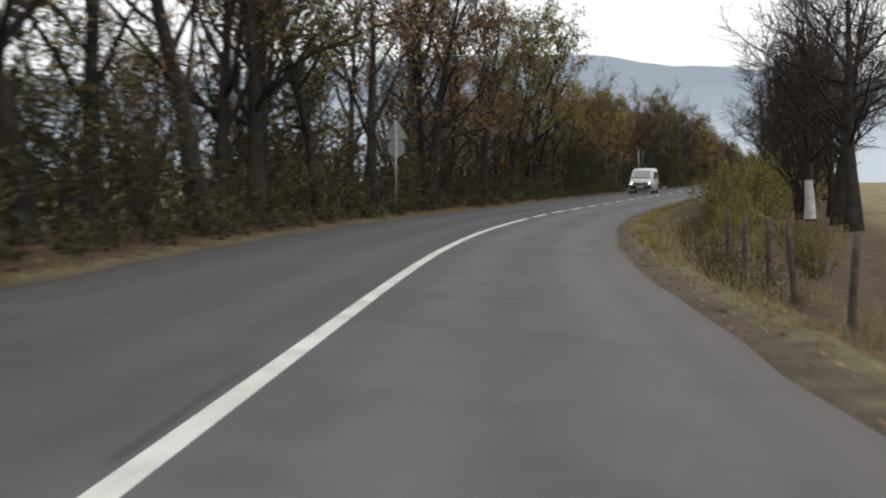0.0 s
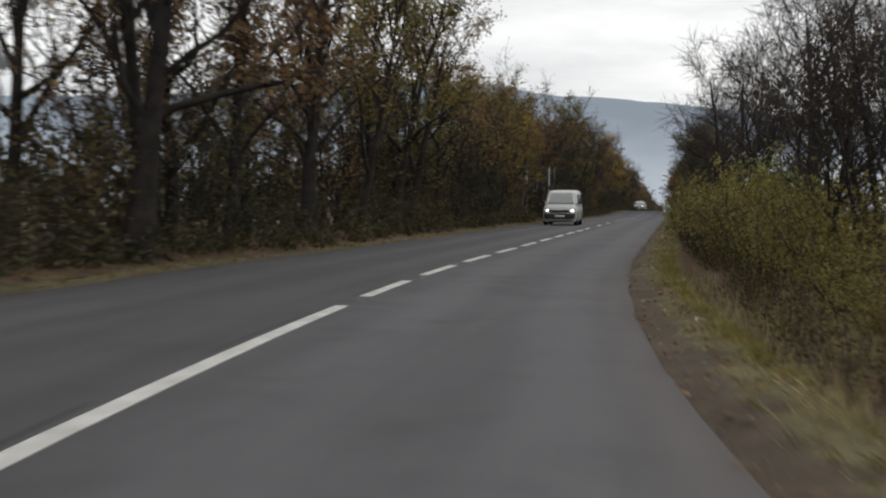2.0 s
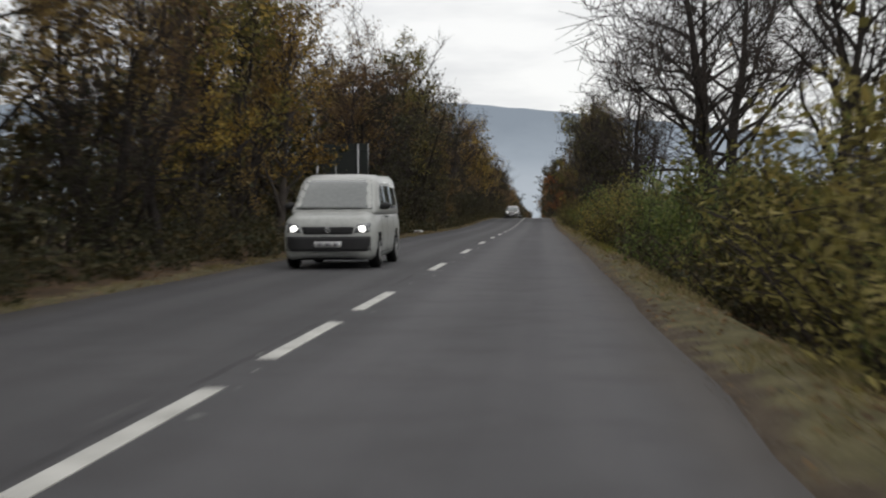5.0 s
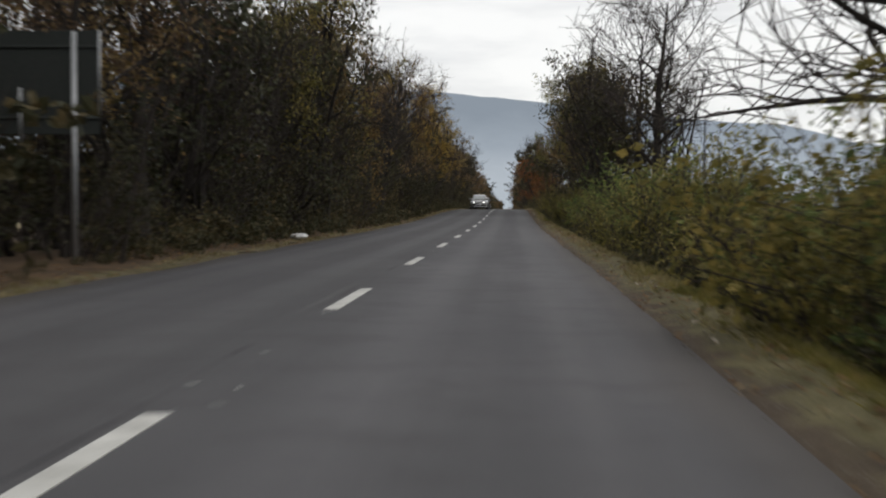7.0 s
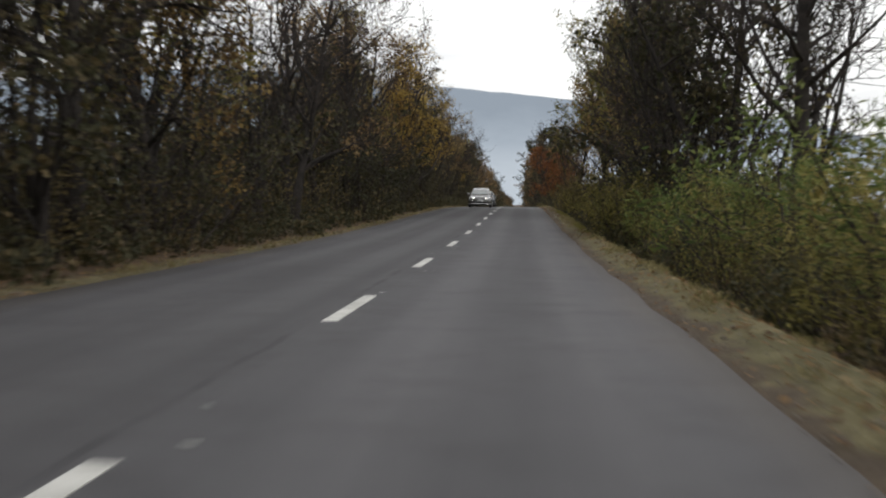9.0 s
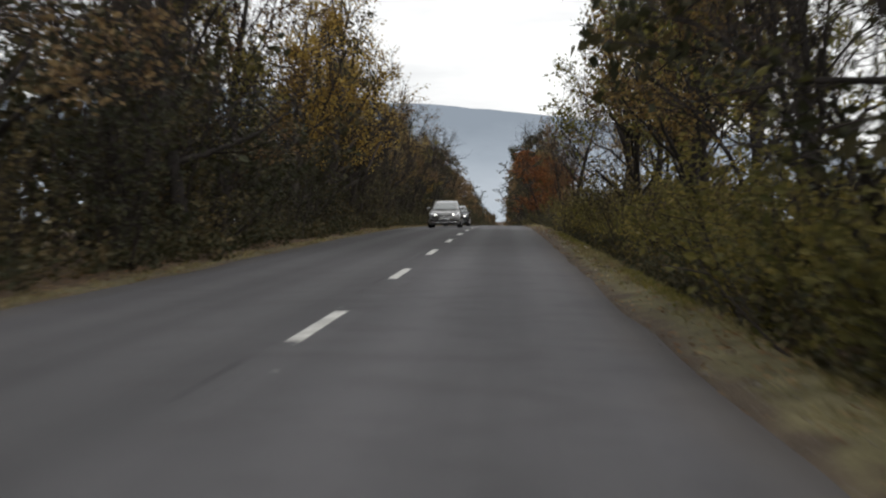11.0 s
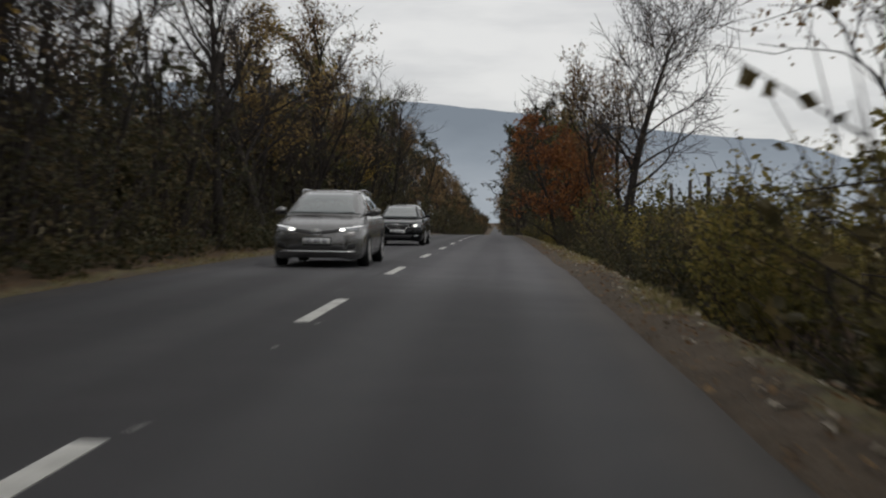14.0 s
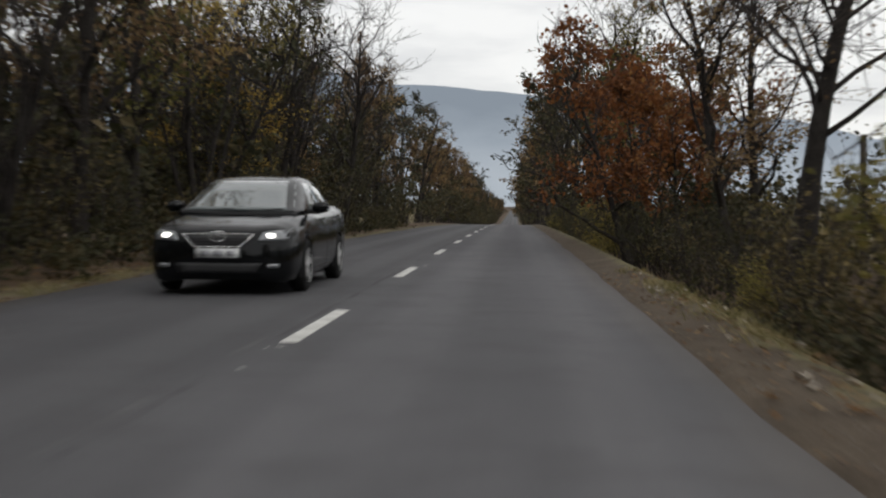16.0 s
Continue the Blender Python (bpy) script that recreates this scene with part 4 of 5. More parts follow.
def green_tuft(r, verts, faces):
    s = r.uniform(*r.choice(((16.0, 62.0), (84.0, 112.0), (160.0, 196.0))))
    p = place(s, r.gauss(3.76, 0.07) + widening(s))
    if noise.noise(Vector((p.x * 0.4, p.y * 0.3, 5.0))) < -0.1:
        return
    for _ in range(r.randint(5, 8)):
        b = p + Vector((r.gauss(0, 0.05), r.gauss(0, 0.05), -0.01))
        h, lean = r.uniform(0.04, 0.12), Vector((r.gauss(0, 0.5), r.gauss(0, 0.5), 1)).normalized()
        side = Vector((r.gauss(0, 1), r.gauss(0, 1), 0)).normalized() * 0.007
        k = len(verts)
        verts.extend([b - side, b + side, b + lean * h * 0.6 + side * 0.7, b + lean * h + Vector((lean.x, lean.y, 0)) * h * 0.3])
        faces.extend([(k, k + 1, k + 2), (k, k + 2, k + 3)])


def weed(r, verts, faces):
    """Tall dry stalks in the ditch."""
    p, s, o = verge_spot(r, 1, 4.2, 6.4, -4.0, 48.0)
    for _ in range(r.randint(3, 6)):
        b = p + Vector((r.gauss(0, 0.12), r.gauss(0, 0.12), -0.03))
        h = r.uniform(0.15, 0.45)
        lean = Vector((r.gauss(0, 0.25), r.gauss(0, 0.25), 1)).normalized()
        side = Vector((r.gauss(0, 1), r.gauss(0, 1), 0)).normalized() * 0.009
        k = len(verts)
        verts.extend([b - side, b + side, b + lean * h + side * 0.4, b + lean * h - side * 0.4])
        faces.append((k, k + 1, k + 2))
        faces.append((k, k + 2, k + 3))
        for _ in range(3):
            q = b + lean * h * r.uniform(0.4, 1.0)
            d = Vector((r.gauss(0, 1), r.gauss(0, 1), r.gauss(0.3, 0.5))).normalized() * r.uniform(0.06, 0.16)
            k = len(verts)
            verts.extend([q, q + d * 0.5 + side, q + d])
            faces.append((k, k + 1, k + 2))


def fallen_leaf(r, verts, faces):
    if r.random() < 0.6:
        p, s, o = verge_spot(r, 1, 3.06, 4.6)
        if r.random() < 0.35:
            p, s, o = verge_spot(r, 1, 3.45, 3.9)
    else:
        p, s, o = verge_spot(r, -1, 3.72, 5.2)
    if noise.noise(Vector((p.x * 0.8, p.y * 0.35, 2.0))) < -0.2 and r.random() < 0.7:
        return
    size = r.uniform(0.03, 0.08)
    a = r.uniform(0, 6.28)
    u = Vector((math.cos(a), math.sin(a), r.uniform(-0.25, 0.35)))
    w = Vector((-math.sin(a), math.cos(a), r.uniform(-0.25, 0.35))) * 0.42
    p = p + Vector((0, 0, 0.02))
    k = len(verts)
    verts.extend([p, p + (u * 0.5 + w) * size, p + u * size + Vector((0, 0, 0.01)), p + (u * 0.5 - w) * size])
    faces.append((k, k + 1, k + 2))
    faces.append((k, k + 2, k + 3))


def pebble(r, verts, faces):
    p, s, o = verge_spot(r, 1, 3.02, 3.65) if r.random() < 0.75 else verge_spot(r, -1, 3.7, 4.2)
    rad = r.uniform(0.006, 0.016) if r.random() < 0.99 else r.uniform(0.02, 0.04)
    k = len(verts)
    for d in ((1, 0, 0), (0, 1, 0), (-1, 0, 0), (0, -1, 0), (0, 0, 0.7), (0, 0, -0.6)):
        verts.append(p + Vector(d) * rad * r.uniform(0.7, 1.2) + Vector((0, 0, rad * 0.3)))
    for a, b in ((0, 1), (1, 2), (2, 3), (3, 0)):
        faces.append((k + a, k + b, k + 4))
        faces.append((k + b, k + a, k + 5))


scatter("verge_grass", 6500, grass_tuft, L_STRAW, "short dry grass in tufts along the verge", "grass", 11)
scatter("green_grass", 3000, green_tuft, L_LUSH, "yellow-green grass in tufts along the crest of the ditch", "grass", 16)
scatter("ditch_weeds", 600, weed, L_STRAW, "tall dry weeds and stalks in the ditch", "weeds", 12)
scatter("leaf_litter", 22000, fallen_leaf, L_FALLEN, "fallen brown and pale leaves strewn on the verges", "fallen leaves", 13)
def pale_leaf(r, verts, faces):
    """A large curled leaf, lying near the crest of the verge."""
    p, s, o = verge_spot(r, 1, 3.25, 3.88, 175.0, 236.0) if r.random() < 0.7 else verge_spot(r, 1, 3.3, 3.9)
    size, a = r.uniform(0.05, 0.11), r.uniform(0, 6.28)
    u, w = Vector((math.cos(a), math.sin(a), 0)), Vector((-math.sin(a), math.cos(a), 0)) * r.uniform(0.3, 0.55)
    k = len(verts)
    z = Vector((0, 0, 1))
    verts.extend([p + z * 0.02, p + (u * 0.35 + w) * size + z * r.uniform(0.03, 0.07), p + u * size + z * r.uniform(0.02, 0.06), p + (u * 0.4 - w) * size + z * r.uniform(0.03, 0.07), p + u * 0.5 * size + z * 0.015])
    faces.extend([(k, k + 4, k + 1), (k + 1, k + 4, k + 2), (k + 2, k + 4, k + 3), (k + 3, k + 4, k)])


scatter("pale_leaves", 260, pale_leaf, two_scale("dry_pale_leaf", (0.2, 0.16, 0.11), (0.55, 0.5, 0.42), 1.3, 9.0, 0.8, relief=0.0, world_space=True), "large pale curled leaves lying on the verge", "fallen leaves", 15)
scatter("gravel", 7000, pebble, STONE, "loose gravel and small stones along the road edge", "gravel", 14)

def rod(bm, p, q, rad, seg=10):
    d = Vector(q) - Vector(p)
    m = Matrix.Translation((Vector(p) + Vector(q)) / 2) @ d.to_track_quat("Z", "Y").to_matrix().to_4x4()
    bmesh.ops.create_cone(bm, segments=seg, radius1=rad, radius2=rad, depth=d.length, cap_ends=True, matrix=m)


# a crumpled plastic bag on the left verge
bm = bmesh.new()
bmesh.ops.create_icosphere(bm, subdivisions=3, radius=0.2)
for v in bm.verts:
    n = noise.noise(v.co * 9) * 0.06 + noise.noise(v.co * 24) * 0.03
    v.co = v.co * (1 + n * 4)
    v.co.z = v.co.z * 0.42 + 0.06
    v.co.x *= 1.3
me = bpy.data.meshes.new("plastic_bag")
bm.to_mesh(me)
bm.free()
me.materials.append(two_scale("thin_plastic", (0.45, 0.45, 0.44), (0.75, 0.75, 0.74), 6.0, 30.0, 0.4, relief=0.2))
bag = tagged(new("plastic_bag", me), "crumpled whitish plastic bag lying on the verge", "litter")
bag.location = place(126.0, -4.3, 0.02)

# a few broken sticks along the edge
for i in range(26):
    r = random.Random(700 + i)
    s, o = r.uniform(2, 225), r.choice((r.uniform(3.3, 3.9), r.uniform(3.3, 3.9), -r.uniform(3.9, 4.4)))
    a, ln = r.uniform(0, 3.1), r.uniform(0.15, 0.5)
    bm = bmesh.new()
    p0 = Vector((0, 0, 0))
    d = Vector((math.cos(a), math.sin(a), 0.04))
    side = Vector((-d.y, d.x, 0)) * r.uniform(-0.06, 0.06)
    rod(bm, p0, d * ln * 0.5 + side, 0.011, 6)
    rod(bm, d * ln * 0.5 + side, d * ln, 0.008, 6)
    rod(bm, d * ln * 0.5 + side, d * ln * 0.7 + side * 4, 0.005, 5)
    me = bpy.data.meshes.new("stick")
    bm.to_mesh(me)
    bm.free()
    me.materials.append(POST_WOOD)
    tagged(new("stick", me), "broken dry stick lying on the verge", "stick", "sticks on the verge").location = place(s, o, 0.02)

# ================= fence posts and wire =================
rp = random.Random(21)


def post_mesh(seed):
    r = random.Random(seed)
    bm = bmesh.new()
    bmesh.ops.create_cone(bm, segments=9, radius1=0.065, radius2=0.052, depth=1.55, cap_ends=True)
    bmesh.ops.subdivide_edges(bm, edges=[e for e in bm.edges if abs(e.verts[0].co.z - e.verts[1].co.z) > 1], cuts=4)
    for v in bm.verts:
        n = noise.noise(v.co * 4 + Vector((seed, 0, 0)))
        v.co.x += n * 0.02 + 0.012 * math.sin(v.co.z * 3 + seed)
        v.co.y += n * 0.02
        if v.co.z > 0.7:
            v.co.z += 0.3 * v.co.x + 0.02 * r.random()
        v.co.z += 0.5
    return bm


fence = tagged(empty("fence"), "old wire fence on weathered wooden posts beside the ditch", "fence")
tops = []
for i, s in enumerate((0.5, 4.0, 7.6, 11.2, 14.8, 18.4, 22.0, 25.8)):
    p = place(s, 6.0 + rp.uniform(-0.08, 0.08))
    ob = bm_part("post", post_mesh(i), POST_WOOD, fence)
    ob.location = p
    ob.rotation_euler = (rp.gauss(0, 0.03), rp.gauss(0, 0.03), rp.uniform(0, 6))
    tops.append(p)
for h in (0.45, 0.8, 1.12):
    cu = bpy.data.curves.new("wire", "CURVE")
    cu.dimensions, cu.bevel_depth, cu.bevel_resolution = "3D", 0.004, 1
    sp = cu.splines.new("POLY")
    pts = []
    for a, b in zip(tops, tops[1:]):
        for k in range(6):
            q = a.lerp(b, k / 6) + Vector((0, 0, h - 0.06 * math.sin(math.pi * k / 6)))
            pts.append(q)
    pts.append(tops[-1] + Vector((0, 0, h)))
    sp.points.add(len(pts) - 1)
    for sp_, q in zip(sp.points, pts):
        sp_.co = (*q, 1)
    cu.materials.append(WIRE)
    part("wire", cu, fence)

for i, s in enumerate((238.0, 243.0, 248.6)):
    bm = post_mesh(40 + i)
    for v in bm.verts:
        v.co = Vector((v.co.x * 1.5, v.co.y * 1.5, v.co.z * 2.3 + 0.3))
    me = bpy.data.meshes.new("stake")
    bm.to_mesh(me)
    bm.free()
    me.materials.append(POST_WOOD)
    stake = tagged(new("stake", me), "tall dark weathered wooden stake behind the hedge", "stake", "stakes behind the hedge")
    stake.location = place(s, 9.8)
    stake.rotation_euler = (rp.gauss(0, 0.03), rp.gauss(0, 0.03), rp.uniform(0, 6))

# ================= road signs, seen from behind =================


def plate(points, thick=0.012, bevel=0.004):
    """A flat plate in the x-z plane from its outline, with a turned rim."""
    bm = bmesh.new()
    vs = [bm.verts.new((x, 0, z)) for x, z in points]
    f = bm.faces.new(vs)
    out = bmesh.ops.extrude_face_region(bm, geom=[f])
    for v in out["geom"]:
        if isinstance(v, bmesh.types.BMVert):
            v.co.y += thick
    bmesh.ops.recalc_face_normals(bm, faces=bm.faces)
    bmesh.ops.bevel(bm, geom=list(bm.edges), offset=bevel, segments=1, affect="EDGES")
    return bm


def box(x0, x1, y0, y1, z0, z1, bevel=0.0, seg=2):
    bm = bmesh.new()
    bmesh.ops.create_cube(bm, size=1, matrix=Matrix.Translation(((x0 + x1) / 2, (y0 + y1) / 2, (z0 + z1) / 2)) @ Matrix.Diagonal((x1 - x0, y1 - y0, z1 - z0, 1)))
    if bevel:
        bmesh.ops.bevel(bm, geom=list(bm.edges), offset=bevel, segments=seg, affect="EDGES")
    return bm


def rounded_triangle(w, h, z, rad=0.05):
    pts = []
    corners = [(-w / 2, z, 210), (w / 2, z, 330), (0, z + h, 90)]
    for x, zz, mid in corners:
        cx, cz = x * (1 - 2.2 * rad / w), zz + (rad * 1.0 if zz == z else -rad * 1.9)
        for k in range(5):
            a = radians(mid - 60 + 30 * k)
            pts.append((cx + rad * math.cos(a), cz + rad * math.sin(a)))
    return pts


sign = tagged(empty("road_sign", Matrix.Translation(place(34.8, -4.55)) @ pose(0, 0, 0, 0, 0, 4)), "grey backs of triangular and round road signs on a pole", "road sign")
bm = bmesh.new()
rod(bm, (0, 0, -0.3), (0, 0, 3.12), 0.03, 12)
bm_part("pole", bm, ZINC, sign)
bm_part("triangular_plate", plate(rounded_triangle(0.76, 0.66, 2.5)), SIGN_BACK, sign, "bare grey back of a triangular plate", smooth=False).location = (0, 0.04, 0)
bm_part("round_plate", plate([(0.3 * math.cos(radians(a)), 2.2 + 0.31 * math.sin(radians(a))) for a in range(0, 360, 15)]), SIGN_BACK, sign, "bare grey back of a round plate", smooth=False).location = (0, 0.04, 0)
for z in (2.05, 2.35, 2.62, 2.9):
    bm_part("clamp", box(-0.06, 0.06, -0.036, 0.04, z - 0.02, z + 0.02, 0.006), ZINC, sign)

board = tagged(empty("direction_board", Matrix.Translation(place(109.7, -5.0)) @ pose(0, 0, 0, 0, 0, 0)), "dull grey back of a large direction board on two steel posts", "road sign")
for x in (0.0, -1.58):
    g = cross(109.7, -5.0 + x) - cross(109.7, -5.0)
    bm_part("post", box(x - 0.035, x + 0.035, -0.03, 0.03, g - 0.4, 3.58, 0.008), ZINC, board)
bm_part("panel", plate([(-1.62, 2.0), (0.38, 2.0), (0.38, 3.6), (-1.62, 3.6)], 0.02, 0.006), BOARD_BACK, board, "flat grey rear of the board", smooth=False).location = (0, 0.035, 0)
bm_part("edge_trim", box(0.37, 0.40, 0.02, 0.06, 2.3, 3.6, 0.004), ZINC, board)
bm_part("stiffener", box(-0.88, -0.84, 0.0, 0.04, 1.85, 2.72, 0.006), ZINC, board)
for z in (2.25, 3.35):
    bm_part("rail", box(-1.6, 0.36, 0.01, 0.036, z - 0.02, z + 0.02, 0.004), BOARD_BACK, board)

# ================= cars =================
SILVER = plain_mat("silver_grey_paint", (0.215, 0.213, 0.21), 0.27, 0.85, 0.5, coat=0.5)
BLACK_PAINT = plain_mat("black_paint", (0.004, 0.0045, 0.005), 0.12, 0.0, 0.25, coat=0.1)
VAN_PAINT = plain_mat("off_white_paint", (0.47, 0.48, 0.46), 0.35, 0.0, 0.5, coat=0.3)
TRIM = plain_mat("black_plastic", (0.02, 0.02, 0.021), 0.6)
CHROME = plain_mat("chrome", (0.7, 0.7, 0.7), 0.15, 1.0)
TYRE = plain_mat("tyre_rubber", (0.011, 0.011, 0.011), 0.9, spec=0.2)
RIM = plain_mat("alloy_rim", (0.66, 0.66, 0.66), 0.4, 0.5)
LAMP_ON = plain_mat("lit_headlamp", (0.9, 0.9, 0.9), 0.1, 0.0, 0.5, emit=4.5, emit_color=(1.0, 0.97, 0.9))
DAY_LAMP = plain_mat("day_running_lamp", (0.8, 0.8, 0.8), 0.2, 0.0, 0.5, emit=1.2)
LAMP_GLASS = plain_mat("headlamp_glass", (0.24, 0.25, 0.26), 0.12, 0.3, 0.6, coat=1.0)
PLATE_WHITE = plain_mat("number_plate", (0.66, 0.67, 0.67), 0.5)
PLATE_INK = plain_mat("plate_ink", (0.33, 0.33, 0.35), 0.6)
CAR_GLASS = plain_mat("car_glass", (0.10, 0.12, 0.12), 0.06, 0.0, 0.8, coat=1.0)


def loft(rings, close_ends=True):
    """A skin through rings of equal length, open at the seam between last and first point of each."""
    bm = bmesh.new()
    rows = [[bm.verts.new(p) for p in ring] for ring in rings]
    n = len(rows[0])
    for a, b in zip(rows, rows[1:]):
        for k in range(n):
            bm.faces.new((a[k], a[(k + 1) % n], b[(k + 1) % n], b[k]))
    if close_ends:
        bm.faces.new(rows[0][::-1])
        bm.faces.new(rows[-1])
    bmesh.ops.recalc_face_normals(bm, faces=bm.faces)
    return bm


def wheel_parts(car, x, y, rad, wid, side):
    prof = [(rad * 0.62, -wid / 2), (rad * 0.9, -wid / 2), (rad, -wid * 0.36), (rad, wid * 0.36), (rad * 0.9, wid / 2), (rad * 0.62, wid / 2)]
    bm = bmesh.new()
    seg = 28
    rows = [[bm.verts.new((w, r * math.cos(2 * math.pi * k / seg), r * math.sin(2 * math.pi * k / seg))) for r, w in prof] for k in range(seg)]
    for k in range(seg):
        a, b = rows[k], rows[(k + 1) % seg]
        for j in range(len(prof)):
            bm.faces.new((a[j], a[(j + 1) % len(prof)], b[(j + 1) % len(prof)], b[j]))
    bmesh.ops.recalc_face_normals(bm, faces=bm.faces)
    me = bpy.data.meshes.new("wheel")
    bm.to_mesh(me)
    bm.free()
    me.materials.append(TYRE)
    me.polygons.foreach_set("use_smooth", [True] * len(me.polygons))
    w = part("wheel", me, car)
    w.location = (x, y, rad)
    bm = bmesh.new()
    ox = side * wid * 0.4
    for k in range(5):
        a = 2 * math.pi * k / 5 + 0.3
        c, s_ = math.cos(a), math.sin(a)
        m = Matrix.Translation((ox, c * rad * 0.34, s_ * rad * 0.34)) @ Matrix.Rotation(a, 4, "X") @ Matrix.Diagonal((0.03, rad * 0.56, 0.075, 1))
        bmesh.ops.create_cube(bm, size=1, matrix=m)
    bmesh.ops.create_cone(bm, segments=20, radius1=rad * 0.13, radius2=rad * 0.13, depth=0.05, cap_ends=True, matrix=Matrix.Translation((ox, 0, 0)) @ Matrix.Rotation(math.pi / 2, 4, "Y"))
    bmesh.ops.create_cone(bm, segments=28, radius1=rad * 0.64, radius2=rad * 0.64, depth=0.06, cap_ends=False, matrix=Matrix.Translation((ox, 0, 0)) @ Matrix.Rotation(math.pi / 2, 4, "Y"))
    bm_part("rim", bm, RIM, w, smooth=False)
    bm = bmesh.new()
    bmesh.ops.create_cone(bm, segments=24, radius1=rad * 0.62, radius2=rad * 0.62, depth=0.02, cap_ends=True, matrix=Matrix.Translation((side * wid * 0.22, 0, 0)) @ Matrix.Rotation(math.pi / 2, 4, "Y"))
    bm_part("brake_disc", bm, TRIM, w)


def spline(values, params, ts):
    """Smooth rows through the given rows (Catmull-Rom on uneven steps)."""
    v, p = np.array(values, float), np.array(params, float)
    slope = np.gradient(v, p, axis=0)
    out = []
    for t in ts:
        i = int(np.clip(np.searchsorted(p, t) - 1, 0, len(p) - 2))
        h = p[i + 1] - p[i]
        u = (t - p[i]) / h
        out.append((2 * u**3 - 3 * u**2 + 1) * v[i] + (u**3 - 2 * u**2 + u) * h * slope[i] + (3 * u**2 - 2 * u**3) * v[i + 1] + (u**3 - u**2) * h * slope[i + 1])
    return np.array(out)


def skin(sections, shape, across=15, step=0.06):
    """A closed shell from sections along y; shape turns one section into the points of its right half, bottom to top."""
    ys = [q[0] for q in sections]
    n = max(12, int((ys[-1] - ys[0]) / step))
    at = np.linspace(ys[0], ys[-1], n)
    rows = spline([q[1:] for q in sections], ys, at)
    rings = []
    for y, row in zip(at, rows):
        half = np.array(shape(*row))
        run = np.concatenate([[0], np.cumsum(np.linalg.norm(np.diff(half, axis=0), axis=1))])
        fine = spline(half, run, np.linspace(0, run[-1], across))
        rings.append([(max(x, 0.0), y, z) for x, z in fine] + [(-max(x, 0.0), y, z) for x, z in fine[::-1][1:]])
    return loft(rings)


def lower_half(half, z0, z1, tuck):
    """Sill, flank, shoulder and the crowned top of a car's lower body."""
    h = z1 - z0
    return [(half * 0.5, z0), (half * tuck, z0 + 0.01), (half * 0.985, z0 + h * 0.16), (half, z0 + h * 0.45), (half * 0.99, z0 + h * 0.72), (half * 0.955, z0 + h * 0.89), (half * 0.85, z1 - 0.008), (half * 0.45, z1 + 0.014), (0.0, z1 + 0.02)]


def upper_half(base, belt, zt, top):
    """Glasshouse: belt line, leaning side, roof edge and crowned roof."""
    h = max(zt - belt, 0.01)
    return [(base, belt - 0.08), (base - 0.004, belt), (base + (top - base) * 0.45, belt + h * 0.5), (top + 0.03, zt - min(0.09, h * 0.3)), (top - 0.02, zt - min(0.03, h * 0.1)), (top * 0.62, zt + 0.008), (0.0, zt + 0.016)]


def cut_arches(bm, centres, rad, z):
    """Opens the wheel arches in the flanks and pulls their edges on to a circle."""
    for y in centres:
        for v in bm.verts:
            if abs(v.co.x) > 0.55:
                d = Vector((0, v.co.y - y, v.co.z - z))
                if abs(d.length - rad) < 0.035:
                    d.normalize()
                    v.co.y, v.co.z = y + d.y * rad, z + d.z * rad
    gone = []
    for f in bm.faces:
        c = f.calc_center_median()
        if abs(c.x) > 0.55 and any(math.hypot(c.y - y, c.z - z) < rad - 0.004 for y in centres):
            gone.append(f)
    bmesh.ops.delete(bm, geom=gone, context="FACES")


def drape(tree, corners, way, nx=8, ny=5, lift=0.006):
    """A four-cornered sheet laid on to a shell, with its rim turned in. way: "front" reads corners as (x, z), +1 or -1 as (y, z) on that flank."""
    a, b, c, d = (Vector(q).to_2d() for q in corners)
    bm = bmesh.new()
    grid = []
    for j in range(ny + 1):
        row = []
        for i in range(nx + 1):
            u, w = i / nx, j / ny
            p = a.lerp(b, u).lerp(d.lerp(c, u), w)
            start, ray = (Vector((p.x, -2, p.y)), Vector((0, 1, 0))) if way == "front" else (Vector((2 * way, p.x, p.y)), Vector((-way, 0, 0)))
            hit = tree.ray_cast(start, ray)[0]
            if hit is None:
                hit = row[-1].co + ray * lift if row else start + ray * (2.3 if way == "front" else 1.2)
            row.append(bm.verts.new(hit - ray * lift))
        grid.append(row)
    for r0, r1 in zip(grid, grid[1:]):
        for i in range(nx):
            bm.faces.new((r0[i], r0[i + 1], r1[i + 1], r1[i]))
    rim = [e for e in bm.edges if e.is_boundary]
    out = bmesh.ops.extrude_edge_only(bm, edges=rim)["geom"]
    for v in out:
        if isinstance(v, bmesh.types.BMVert):
            v.co += ray * (lift + 0.012)
    bmesh.ops.recalc_face_normals(bm, faces=bm.faces)
    return bm


def plate_part(car, tree, z):
    y = tree.ray_cast(Vector((0, -2, z)), Vector((0, 1, 0)))[0].y - 0.012
    p = bm_part("number_plate", box(-0.26, 0.26, y - 0.012, y, z - 0.056, z + 0.056, 0.004), PLATE_WHITE, car)
    for x0, x1 in ((-0.19, -0.09), (-0.05, 0.07), (0.11, 0.2)):
        bm_part("plate_bar", box(x0, x1, y - 0.016, y - 0.011, z - 0.032, z + 0.032), PLATE_INK, p)
    bm_part("plate_frame", box(-0.275, 0.275, y - 0.008, y + 0.03, z - 0.07, z + 0.07, 0.006), TRIM, p)


